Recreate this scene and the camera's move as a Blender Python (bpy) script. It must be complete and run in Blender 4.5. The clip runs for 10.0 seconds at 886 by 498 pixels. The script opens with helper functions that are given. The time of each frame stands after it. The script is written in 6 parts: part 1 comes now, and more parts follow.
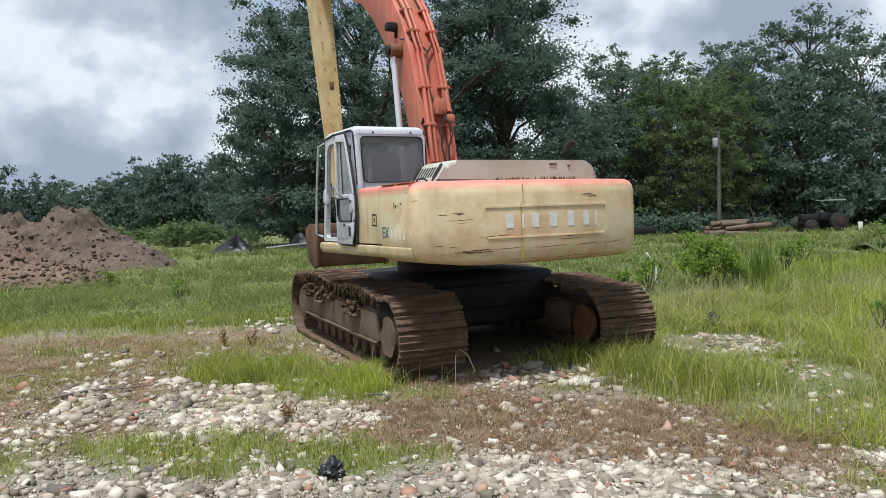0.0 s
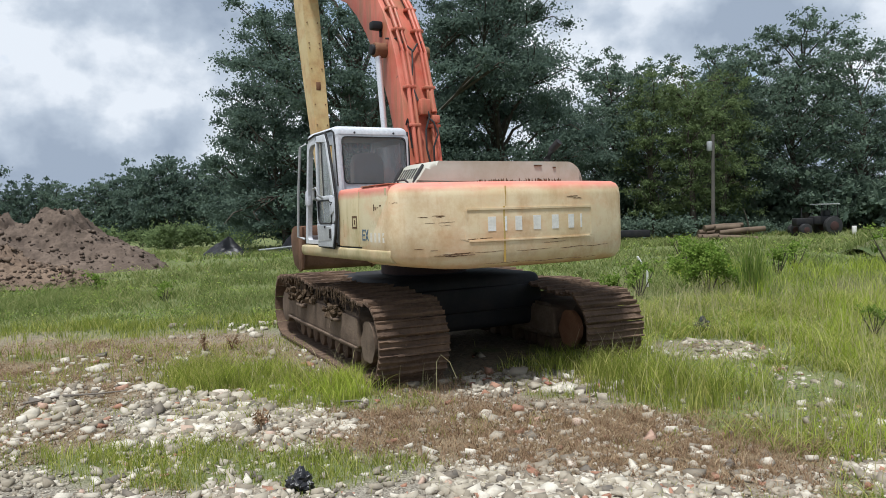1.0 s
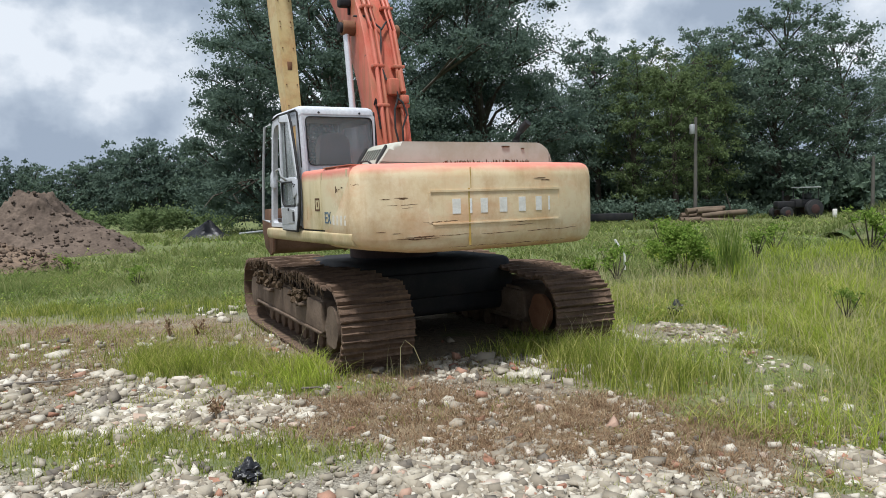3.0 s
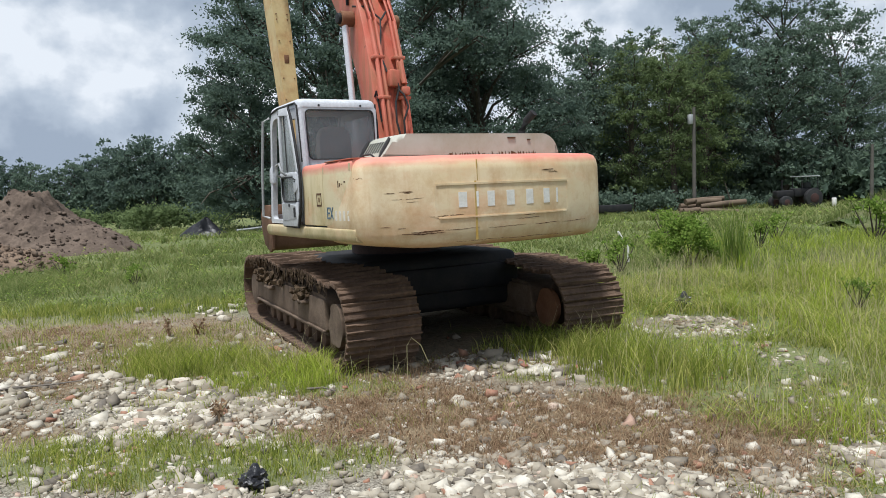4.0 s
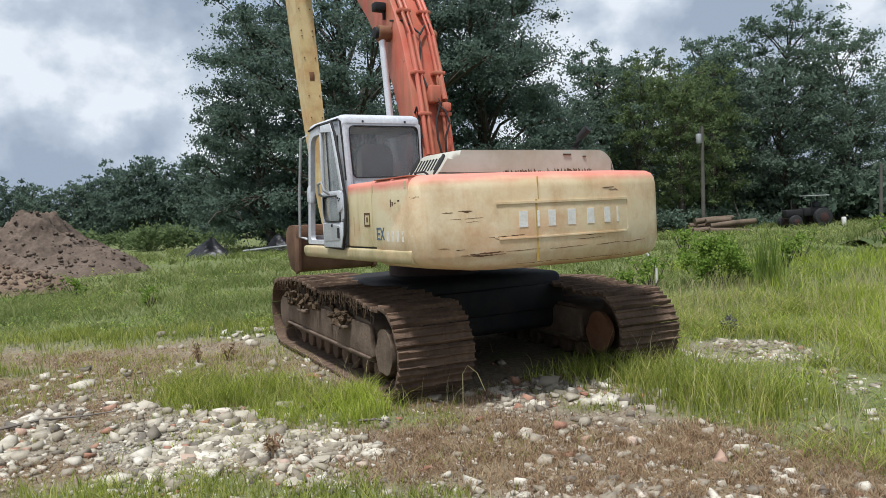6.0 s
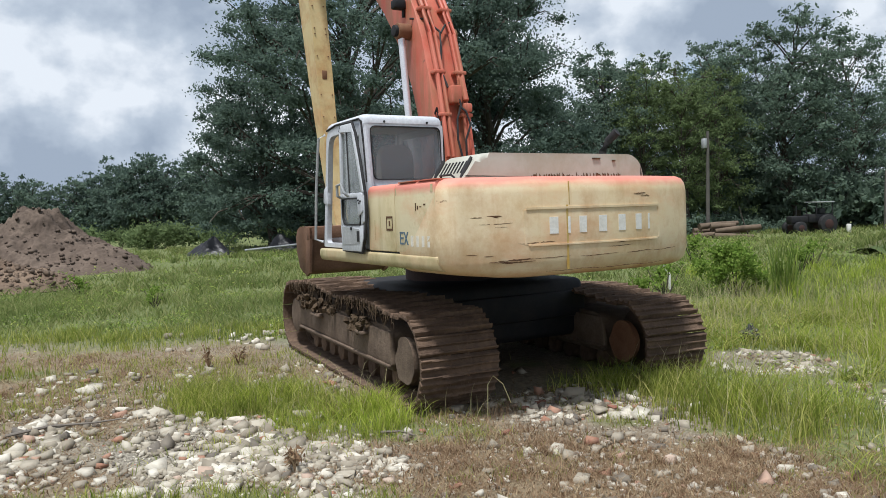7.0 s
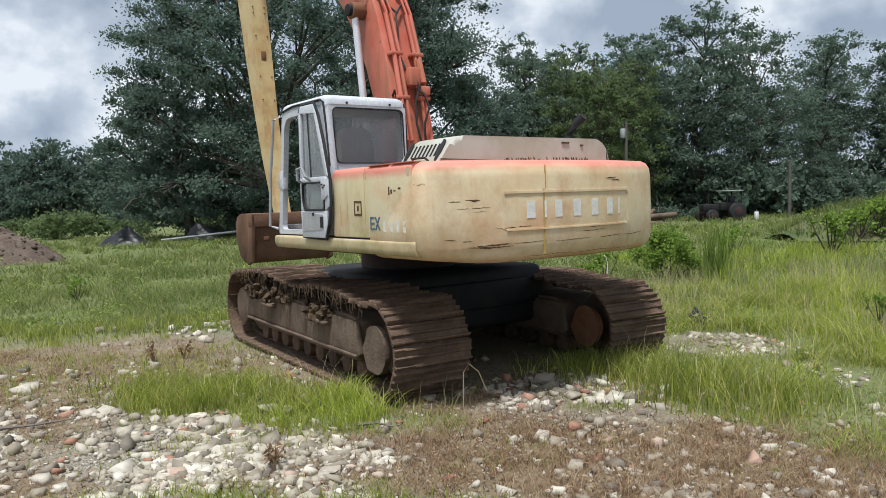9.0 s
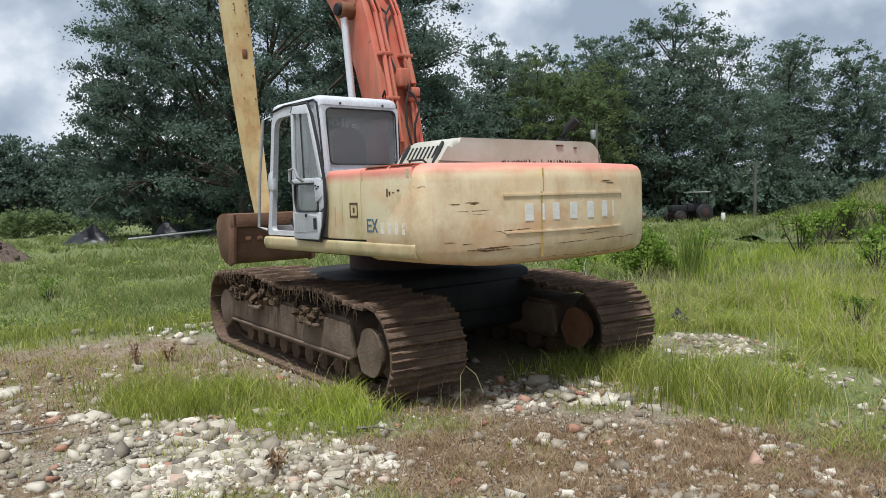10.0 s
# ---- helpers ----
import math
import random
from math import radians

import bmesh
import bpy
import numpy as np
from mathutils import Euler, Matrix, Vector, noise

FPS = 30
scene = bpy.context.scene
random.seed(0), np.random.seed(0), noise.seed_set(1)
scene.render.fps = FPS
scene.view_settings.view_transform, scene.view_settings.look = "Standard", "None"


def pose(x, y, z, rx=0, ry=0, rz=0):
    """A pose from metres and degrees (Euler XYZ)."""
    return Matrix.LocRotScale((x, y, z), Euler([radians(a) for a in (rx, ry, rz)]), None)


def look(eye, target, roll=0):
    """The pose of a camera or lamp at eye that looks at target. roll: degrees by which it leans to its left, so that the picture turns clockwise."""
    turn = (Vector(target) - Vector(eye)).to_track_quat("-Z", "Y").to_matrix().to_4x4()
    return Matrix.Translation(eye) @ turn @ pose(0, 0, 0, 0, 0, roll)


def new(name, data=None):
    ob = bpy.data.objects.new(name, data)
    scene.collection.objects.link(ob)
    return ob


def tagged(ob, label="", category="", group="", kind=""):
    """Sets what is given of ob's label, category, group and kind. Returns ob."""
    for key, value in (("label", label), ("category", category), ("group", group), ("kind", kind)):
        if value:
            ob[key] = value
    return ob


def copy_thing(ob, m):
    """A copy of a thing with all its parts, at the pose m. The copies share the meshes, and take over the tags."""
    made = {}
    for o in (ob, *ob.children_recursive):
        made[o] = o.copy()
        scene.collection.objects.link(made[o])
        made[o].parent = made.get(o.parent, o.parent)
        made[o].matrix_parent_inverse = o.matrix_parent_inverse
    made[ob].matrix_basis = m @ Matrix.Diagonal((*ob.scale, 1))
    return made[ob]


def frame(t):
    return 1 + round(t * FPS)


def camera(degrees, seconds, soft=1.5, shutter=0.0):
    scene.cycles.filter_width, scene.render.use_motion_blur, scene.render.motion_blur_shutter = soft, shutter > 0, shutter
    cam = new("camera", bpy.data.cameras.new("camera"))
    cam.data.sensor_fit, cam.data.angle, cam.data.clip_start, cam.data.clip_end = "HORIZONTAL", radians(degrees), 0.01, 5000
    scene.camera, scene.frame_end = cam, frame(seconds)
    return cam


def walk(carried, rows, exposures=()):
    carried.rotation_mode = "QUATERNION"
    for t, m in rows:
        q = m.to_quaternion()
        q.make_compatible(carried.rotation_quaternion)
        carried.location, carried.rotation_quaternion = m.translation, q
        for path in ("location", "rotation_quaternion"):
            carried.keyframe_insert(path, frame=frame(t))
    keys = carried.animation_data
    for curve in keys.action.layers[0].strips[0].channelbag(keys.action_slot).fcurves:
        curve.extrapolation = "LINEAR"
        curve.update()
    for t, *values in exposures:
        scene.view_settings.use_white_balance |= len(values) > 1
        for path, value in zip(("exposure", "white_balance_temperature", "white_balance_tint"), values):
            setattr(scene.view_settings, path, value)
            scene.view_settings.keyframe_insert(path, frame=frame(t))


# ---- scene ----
cam = camera(60.5, 10.0, 0.65)
PATH = [
    (0, (-0.036, -0.249, 1.784), (-0.043, 1.749, 1.686), -2.0),
    (0.5, (0.064, -0.13, 1.782), (0.062, 1.868, 1.685), -1.8),
    (1, (0.122, -0.045, 1.773), (0.126, 1.953, 1.682), -1.8),
    (1.5, (0.098, 0.042, 1.797), (0.111, 2.04, 1.704), -1.7),
    (2, (0.187, 0.069, 1.772), (0.213, 2.066, 1.675), -1.7),
    (2.5, (0.337, 0.107, 1.769), (0.373, 2.103, 1.655), -1.7),
    (3, (0.351, 0.142, 1.754), (0.39, 2.137, 1.618), -1.8),
    (4.5, (0.127, 0.486, 1.752), (0.174, 2.479, 1.599), -2.9),
    (5, (-0.059, 0.593, 1.756), (-0.011, 2.588, 1.625), -3.0),
    (5.5, (-0.169, 0.672, 1.755), (-0.117, 2.669, 1.649), -2.9),
    (7, (-0.532, 1.032, 1.809), (-0.477, 3.029, 1.712), -1.9),
    (7.5, (-0.62, 1.155, 1.798), (-0.529, 3.15, 1.688), -1.9),
    (8, (-0.779, 1.176, 1.799), (-0.634, 3.167, 1.675), -1.9),
    (8.5, (-0.949, 1.209, 1.812), (-0.742, 3.194, 1.682), -2.0),
    (9, (-1.037, 1.268, 1.783), (-0.765, 3.245, 1.65), -1.9),
    (9.5, (-1.161, 1.337, 1.795), (-0.834, 3.305, 1.659), -1.8),
    (10, (-1.302, 1.334, 1.816), (-0.945, 3.297, 1.679), -1.6),
]
walk(cam, [(t, look(eye, target, roll)) for t, eye, target, roll in PATH], [(0, 0.0, 6150, 9), (10, 0.0, 6150, 9)])

# ---- world, sun ----
SUN_ELEV, SUN_AZ = 71.0, 203.0      # degrees; azimuth clockwise from +y
world = bpy.data.worlds.new("sky")
scene.world = world
world.use_nodes = True
wt = world.node_tree
wt.nodes.clear()


def wnode(kind, **kw):
    n = wt.nodes.new(kind)
    for key, value in kw.items():
        n.inputs[key].default_value = value
    return n


w_out = wnode("ShaderNodeOutputWorld")
w_sky = wnode("ShaderNodeTexSky")
w_sky.sky_type, w_sky.sun_disc = "NISHITA", False
w_sky.sun_elevation, w_sky.sun_rotation = radians(SUN_ELEV), radians(SUN_AZ)
w_blue = wnode("ShaderNodeBackground", Strength=0.14)
wt.links.new(w_sky.outputs[0], w_blue.inputs[0])
w_co = wnode("ShaderNodeTexCoord")
w_map = wnode("ShaderNodeMapping")
w_map.inputs["Scale"].default_value = (1.0, 1.0, 1.25)
w_map.inputs["Location"].default_value = (3.1, 0.9, 0.2)
wt.links.new(w_co.outputs["Generated"], w_map.inputs[0])
w_n1 = wnode("ShaderNodeTexNoise", Scale=3.4, Detail=7.0, Roughness=0.55)
w_n2 = wnode("ShaderNodeTexNoise", Scale=6.2, Detail=9.0, Roughness=0.50, Distortion=0.0)
for n in (w_n1, w_n2):
    wt.links.new(w_map.outputs[0], n.inputs["Vector"])
w_mask = wt.nodes.new("ShaderNodeValToRGB")
w_mask.color_ramp.elements[0].position, w_mask.color_ramp.elements[1].position = 0.31, 0.40
w_tone = wt.nodes.new("ShaderNodeValToRGB")
w_tone.color_ramp.elements[0].position, w_tone.color_ramp.elements[1].position = 0.40, 0.575
w_soft = w_tone.color_ramp.elements.new(0.49)
w_soft.color = (0.53, 0.59, 0.67, 1)
w_tone.color_ramp.elements[0].color = (0.37, 0.43, 0.52, 1)
w_tone.color_ramp.elements[2].color = (0.84, 0.87, 0.91, 1)
wt.links.new(w_n1.outputs[0], w_mask.inputs[0])
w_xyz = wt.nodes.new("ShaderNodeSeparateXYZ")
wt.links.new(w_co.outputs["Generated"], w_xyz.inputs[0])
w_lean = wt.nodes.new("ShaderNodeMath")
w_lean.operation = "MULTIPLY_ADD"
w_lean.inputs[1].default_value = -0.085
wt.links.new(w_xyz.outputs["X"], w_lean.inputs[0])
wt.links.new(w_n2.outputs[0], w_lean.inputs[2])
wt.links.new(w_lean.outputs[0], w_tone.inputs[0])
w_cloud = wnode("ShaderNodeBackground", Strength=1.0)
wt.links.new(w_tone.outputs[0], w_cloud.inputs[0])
w_mix = wt.nodes.new("ShaderNodeMixShader")
wt.links.new(w_mask.outputs[0], w_mix.inputs[0])
wt.links.new(w_blue.outputs[0], w_mix.inputs[1])
wt.links.new(w_cloud.outputs[0], w_mix.inputs[2])
wt.links.new(w_mix.outputs[0], w_out.inputs[0])

sun = new("sun", bpy.data.lights.new("sun", "SUN"))
sun.data.energy, sun.data.angle, sun.data.color = 5.0, radians(8.0), (1.0, 0.97, 0.93)
_e, _a = radians(SUN_ELEV), radians(SUN_AZ)
sun.matrix_world = look((60 * math.sin(_a) * math.cos(_e), 60 * math.cos(_a) * math.cos(_e), 60 * math.sin(_e)), (0, 0, 0))

# ---- materials ----


class Mat:
    """A small builder for procedural materials."""

    def __init__(self, name, rough=0.8, metal=0.0, spec=0.3):
        self.m = bpy.data.materials.new(name)
        self.m.use_nodes = True
        self.t = self.m.node_tree
        self.b = self.t.nodes["Principled BSDF"]
        self.b.inputs["Roughness"].default_value = rough
        self.b.inputs["Metallic"].default_value = metal
        self.b.inputs["Specular IOR Level"].default_value = spec
        self.co = self.t.nodes.new("ShaderNodeTexCoord")

    def node(self, kind, **kw):
        n = self.t.nodes.new(kind)
        for key, value in kw.items():
            n.inputs[key].default_value = value
        return n

    def link(self, a, b):
        self.t.links.new(a, b)

    def coords(self, scale=(1, 1, 1), space="Object"):
        m = self.node("ShaderNodeMapping")
        m.inputs["Scale"].default_value = scale
        self.link(self.co.outputs[space], m.inputs[0])
        return m.outputs[0]

    def noise(self, scale, detail=4.0, rough=0.55, vec=None, distort=0.0):
        n = self.node("ShaderNodeTexNoise", Scale=scale, Detail=detail, Roughness=rough, Distortion=distort)
        self.link(vec or self.co.outputs["Object"], n.inputs["Vector"])
        return n.outputs[0]

    def ramp(self, fac, stops):
        r = self.t.nodes.new("ShaderNodeValToRGB")
        el = r.color_ramp.elements
        while len(el) < len(stops):
            el.new(0.5)
        for e, (p, c) in zip(el, stops):
            e.position = p
            e.color = (*c, 1) if len(c) == 3 else c
        self.link(fac, r.inputs[0])
        return r.outputs[0]

    def grey(self, fac, lo, hi):
        return self.ramp(fac, [(lo, (0, 0, 0)), (hi, (1, 1, 1))])

    def mix(self, fac, a, b, blend="MIX"):
        n = self.t.nodes.new("ShaderNodeMix")
        n.data_type, n.blend_type = "RGBA", blend
        for value, sock in ((fac, n.inputs[0]), (a, n.inputs[6]), (b, n.inputs[7])):
            if isinstance(value, bpy.types.NodeSocket):
                self.link(value, sock)
            elif isinstance(value, (int, float)):
                sock.default_value = value
            else:
                sock.default_value = (*value, 1)
        return n.outputs[2]

    def math(self, op, a, b=0.0):
        n = self.t.nodes.new("ShaderNodeMath")
        n.operation = op
        for value, sock in ((a, n.inputs[0]), (b, n.inputs[1])):
            if isinstance(value, bpy.types.NodeSocket):
                self.link(value, sock)
            else:
                sock.default_value = value
        return n.outputs[0]

    def axis(self, which, space="Object"):
        n = self.t.nodes.new("ShaderNodeSeparateXYZ")
        self.link(self.co.outputs[space], n.inputs[0])
        return n.outputs["XYZ".index(which)]

    def done(self, colour, bump=None, height=0.01, strength=0.6, rough=None):
        if isinstance(colour, bpy.types.NodeSocket):
            self.link(colour, self.b.inputs["Base Color"])
        else:
            self.b.inputs["Base Color"].default_value = (*colour, 1)
        if bump is not None:
            n = self.node("ShaderNodeBump", Strength=strength, Distance=height)
            self.link(bump, n.inputs["Height"])
            self.link(n.outputs[0], self.b.inputs["Normal"])
        if rough is not None:
            self.link(rough, self.b.inputs["Roughness"])
        return self.m


def m_two(name, a, b, scale, rough=0.8, metal=0.0, fine=40.0, bump=0.004, spec=0.3):
    k = Mat(name, rough, metal, spec)
    big, small = k.noise(scale, 5), k.noise(fine, 4)
    col = k.mix(k.grey(big, 0.35, 0.65), a, b)
    col = k.mix(k.math("MULTIPLY", k.grey(small, 0.3, 0.75), 0.45), col, tuple(0.55 * v for v in a))
    return k.done(col, small, bump)


def m_paint(name, base, fade, stain, pink_from=None, blush=0.55, rust_to=None):
    """Old sun-bleached paint: fading, brown runs, chips of rust; a faded red band above a height."""
    k = Mat(name, 0.55, 0, 0.35)
    n1 = k.noise(1.3, 5, 0.6)
    n2 = k.noise(1.0, 7, 0.68, k.coords((2.4, 2.4, 1.9)))
    runs = k.noise(1.0, 5, 0.6, k.coords((9, 9, 0.7)))
    n3 = k.noise(55, 3)
    n4 = k.noise(3.2, 6, 0.7, k.coords((1, 1, 2.2)))
    n5 = k.noise(0.9, 6, 0.7, k.coords((1.4, 1.4, 2.6)))
    col = k.mix(k.grey(n1, 0.35, 0.68), base, fade)
    col = k.mix(k.math("MULTIPLY", k.grey(n5, 0.50, 0.68), blush), col, (base[0] * 0.98, base[1] * 0.66, base[2] * 0.58))
    col = k.mix(k.math("MULTIPLY", k.grey(n2, 0.47, 0.68), 0.75), col, stain)
    col = k.mix(k.math("MULTIPLY", k.grey(runs, 0.56, 0.75), 0.35), col, stain)
    if pink_from:
        edge = k.math("ADD", k.axis("Z"), k.math("MULTIPLY", k.math("SUBTRACT", n4, 0.5), 0.09))
        col = k.mix(k.ramp(k.math("MULTIPLY", k.math("SUBTRACT", edge, pink_from - 0.2), 2.5), [(0.42, (0, 0, 0)), (0.62, (1, 1, 1))]), col, k.mix(n1, (0.60, 0.17, 0.12), (0.68, 0.30, 0.23)))
    if rust_to:                                              # rust creeping up from the lower edge
        low = k.math("ADD", k.math("SUBTRACT", rust_to, k.axis("Z")), k.math("MULTIPLY", k.math("SUBTRACT", n4, 0.5), 0.30))
        col = k.mix(k.math("MULTIPLY", k.ramp(k.math("MULTIPLY", low, 6.0), [(0.0, (0, 0, 0)), (0.6, (1, 1, 1))]), 0.6), col, (0.50, 0.225, 0.105))
    col = k.mix(k.grey(n4, 0.69, 0.73), col, (0.16, 0.075, 0.035))
    col = k.mix(k.math("MULTIPLY", k.grey(n3, 0.60, 0.8), 0.25), col, stain)
    return k.done(col, k.noise(9, 4), 0.004, 0.3, k.ramp(n1, [(0.3, (0.45,) * 3), (0.7, (0.7,) * 3)]))


M_CREAM = m_paint("cream_paint", (0.62, 0.49, 0.295), (0.70, 0.595, 0.42), (0.45, 0.27, 0.13), 2.03, 0.55, 1.28)
M_SIDE = m_paint("side_cream_paint", (0.60, 0.51, 0.31), (0.68, 0.61, 0.43), (0.36, 0.29, 0.13), 2.0)
M_SKIRT = m_paint("skirt_paint", (0.43, 0.36, 0.205), (0.53, 0.455, 0.28), (0.24, 0.215, 0.09))
M_HOOD = m_paint("hood_paint", (0.34, 0.335, 0.285), (0.43, 0.425, 0.37), (0.31, 0.29, 0.215), None, 0.12)
M_BUCKET = m_two("brown_worn_steel", (0.13, 0.068, 0.042), (0.21, 0.115, 0.072), 2.5, 0.8, 0.0, 30, 0.01)
M_FAINT = m_two("worn_pale_lettering", (0.66, 0.62, 0.53), (0.70, 0.67, 0.60), 8, 0.6)
M_TURN = m_two("red_brown_greasy_steel", (0.035, 0.018, 0.018), (0.07, 0.035, 0.030), 3, 0.7, 0.0, 30)
M_STICK = m_paint("yellowed_paint", (0.58, 0.43, 0.20), (0.62, 0.50, 0.28), (0.36, 0.20, 0.08))
M_CAB = m_two("grey_white_cab_paint", (0.50, 0.52, 0.56), (0.60, 0.62, 0.65), 2.5, 0.5, 0, 30, 0.002)
M_RUBBER = m_two("black_rubber", (0.02, 0.02, 0.022), (0.035, 0.035, 0.035), 6, 0.7)
# dark steel, lowered to near-black so the undercarriage's shade sits in the colour
M_DARK = m_two("dark_steel_with_shade", (0.010, 0.011, 0.014), (0.024, 0.022, 0.022), 3, 0.7, 0.0, 30)
M_INNER = m_two("dark_cab_interior", (0.03, 0.032, 0.034), (0.05, 0.05, 0.05), 4, 0.8)
M_SEAT = m_two("worn_grey_seat", (0.52, 0.50, 0.46), (0.62, 0.60, 0.55), 4, 0.9)
M_CHROME = m_two("bright_steel_rod", (0.78, 0.78, 0.80), (0.68, 0.68, 0.70), 3, 0.3, 0.55, 60, 0.0005)
M_RUST = m_two("rusty_steel", (0.17, 0.075, 0.04), (0.24, 0.13, 0.075), 3.5, 0.85, 0.0, 45)
M_MUDSTEEL = m_two("mud_caked_steel", (0.10, 0.070, 0.050), (0.185, 0.135, 0.098), 3.0, 0.92, 0.0, 35, 0.012)
M_SHOE = m_two("muddy_track_steel", (0.078, 0.050, 0.035), (0.185, 0.122, 0.082), 2.6, 0.9, 0.0, 24, 0.03)
M_MUD = m_two("dried_mud", (0.055, 0.036, 0.022), (0.11, 0.075, 0.045), 6.0, 0.97, 0.0, 30, 0.03)
M_WHITE = m_two("white_lettering_paint", (0.78, 0.78, 0.76), (0.68, 0.66, 0.60), 8, 0.6)
M_BLUE = m_two("blue_grey_lettering_paint", (0.07, 0.12, 0.17), (0.11, 0.16, 0.20), 9, 0.6)
M_SCRATCH = m_two("bare_rusted_gouge", (0.07, 0.035, 0.018), (0.13, 0.07, 0.035), 14, 0.9)
M_YSTAIN = m_two("ochre_rust_run", (0.42, 0.27, 0.06), (0.48, 0.36, 0.14), 9, 0.8)
M_BARK = m_two("bark", (0.055, 0.045, 0.036), (0.10, 0.085, 0.07), 2, 0.95, 0, 14, 0.05)
M_WOODPOLE = m_two("weathered_pole_wood", (0.16, 0.14, 0.12), (0.24, 0.21, 0.18), 1.5, 0.9)
M_POLE = m_two("grey_pole_wood", (0.085, 0.08, 0.072), (0.14, 0.13, 0.115), 1.5, 0.9)
M_LOG = m_two("cut_log_wood", (0.085, 0.062, 0.045), (0.17, 0.125, 0.088), 1.5, 0.9)
M_DIRT = m_two("heaped_reddish_soil", (0.070, 0.051, 0.040), (0.165, 0.124, 0.096), 0.9, 0.97, 0, 9, 0.06)
M_TARP = m_two("black_plastic_sheet", (0.014, 0.014, 0.018), (0.03, 0.03, 0.036), 3, 0.4, 0, 12, 0.02)
M_BLACKBAG = m_two("black_plastic_bag", (0.010, 0.010, 0.013), (0.02, 0.02, 0.024), 12, 0.32, 0, 60, 0.01, 0.5)
M_GALV = m_two("grey_galvanised_metal", (0.35, 0.36, 0.37), (0.45, 0.46, 0.47), 4, 0.5, 0.3)
M_BRICK = m_two("broken_brick", (0.24, 0.10, 0.07), (0.34, 0.17, 0.12), 12, 0.9)


def boom_paint():
    k = Mat("faded_orange_red_paint", 0.55, 0, 0.35)
    n1, n2 = k.noise(1.6, 5, 0.6), k.noise(1.0, 6, 0.65, k.coords((5, 5, 0.7)))
    n4, n3 = k.noise(4.2, 6, 0.7), k.noise(45, 3)
    col = k.mix(k.grey(n1, 0.35, 0.68), (0.44, 0.085, 0.050), (0.52, 0.17, 0.115))
    col = k.mix(k.math("MULTIPLY", k.grey(n2, 0.44, 0.64), 0.85), col, (0.27, 0.125, 0.065))
    col = k.mix(k.grey(n4, 0.66, 0.70), col, (0.07, 0.045, 0.035))
    col = k.mix(k.math("MULTIPLY", k.grey(n3, 0.6, 0.8), 0.3), col, (0.62, 0.28, 0.2))
    return k.done(col, n3, 0.002, 0.3)


M_BOOM = boom_paint()


def glass(name, tint, rough=0.05, alpha=0.35):
    k = Mat(name, rough, 0, 0.5)
    n = k.noise(7, 4)
    k.b.inputs["Alpha"].default_value = alpha
    return k.done(k.mix(n, tint, tuple(1.3 * v for v in tint)), None, 0, 0)


M_GLASS = glass("dusty_window_glass", (0.15, 0.16, 0.17), 0.12, 0.42)
M_GLASS_DOOR = glass("door_window_glass", (0.20, 0.22, 0.22), 0.1, 0.55)


def foliage(name, dark, light, yellow=None, rough=0.6, trans=0.25, patch=0.35, depth=0.6):
    k = Mat(name, rough, 0, 0.03)
    g = k.node("ShaderNodeNewGeometry")
    col = k.ramp(g.outputs["Random Per Island"], [(0.0, dark), (0.6, light), (1.0, yellow or light)])
    col = k.mix(k.math("MULTIPLY", k.grey(k.noise(patch, 3), 0.40, 0.72), depth), col, dark)
    if trans:
        tr = k.node("ShaderNodeBsdfTranslucent")
        k.link(col, tr.inputs[0])
        mx = k.node("ShaderNodeMixShader")
        mx.inputs[0].default_value = trans
        k.link(k.b.outputs[0], mx.inputs[1])
        k.link(tr.outputs[0], mx.inputs[2])
        k.link(mx.outputs[0], k.t.nodes["Material Output"].inputs[0])
    return k.done(col)


# oak and wood greens are lifted and blued: distance haze put into the colour
M_LEAF = foliage("oak_leaves", (0.088, 0.128, 0.106), (0.135, 0.185, 0.145), rough=0.9, trans=0.5, depth=0.4)
M_LEAF_B = foliage("tall_wood_leaves", (0.108, 0.155, 0.122), (0.165, 0.222, 0.165), rough=0.9, trans=0.5, depth=0.4)
M_LEAF_C = foliage("feathery_light_leaves", (0.12, 0.165, 0.075), (0.18, 0.235, 0.105), rough=0.9, trans=0.5, depth=0.4)
M_BUSH = foliage("bright_bush_leaves", (0.12, 0.20, 0.035), (0.21, 0.31, 0.06), (0.30, 0.38, 0.10), 0.5, 0.5)
M_GRASS = foliage("tall_grass", (0.15, 0.20, 0.035), (0.37, 0.41, 0.085), (0.62, 0.56, 0.22), 0.5, 0.5, 1.6, 0.7)
M_GRASS_FAR = foliage("field_grass", (0.12, 0.165, 0.05), (0.215, 0.255, 0.085), (0.35, 0.335, 0.16), 0.6, 0.45, 0.5, 0.7)
M_DRY = foliage("dry_brown_grass", (0.16, 0.098, 0.06), (0.30, 0.20, 0.122), (0.50, 0.40, 0.255), 0.8, 0.25)
# a lighter copy of the grass green: sunlight painted into the tufts
M_TUFT = foliage("sunlit_grass_tufts", (0.24, 0.32, 0.04), (0.40, 0.48, 0.07), (0.57, 0.57, 0.16), 0.5, 0.5)
M_WEED = foliage("broad_leaved_weeds", (0.10, 0.16, 0.035), (0.24, 0.33, 0.07), (0.42, 0.44, 0.13), 0.5, 0.45, 1.2, 0.5)
M_STALK = foliage("seeding_grass_stalks", (0.36, 0.33, 0.17), (0.46, 0.42, 0.24), (0.5, 0.44, 0.28), 0.8, 0.2)


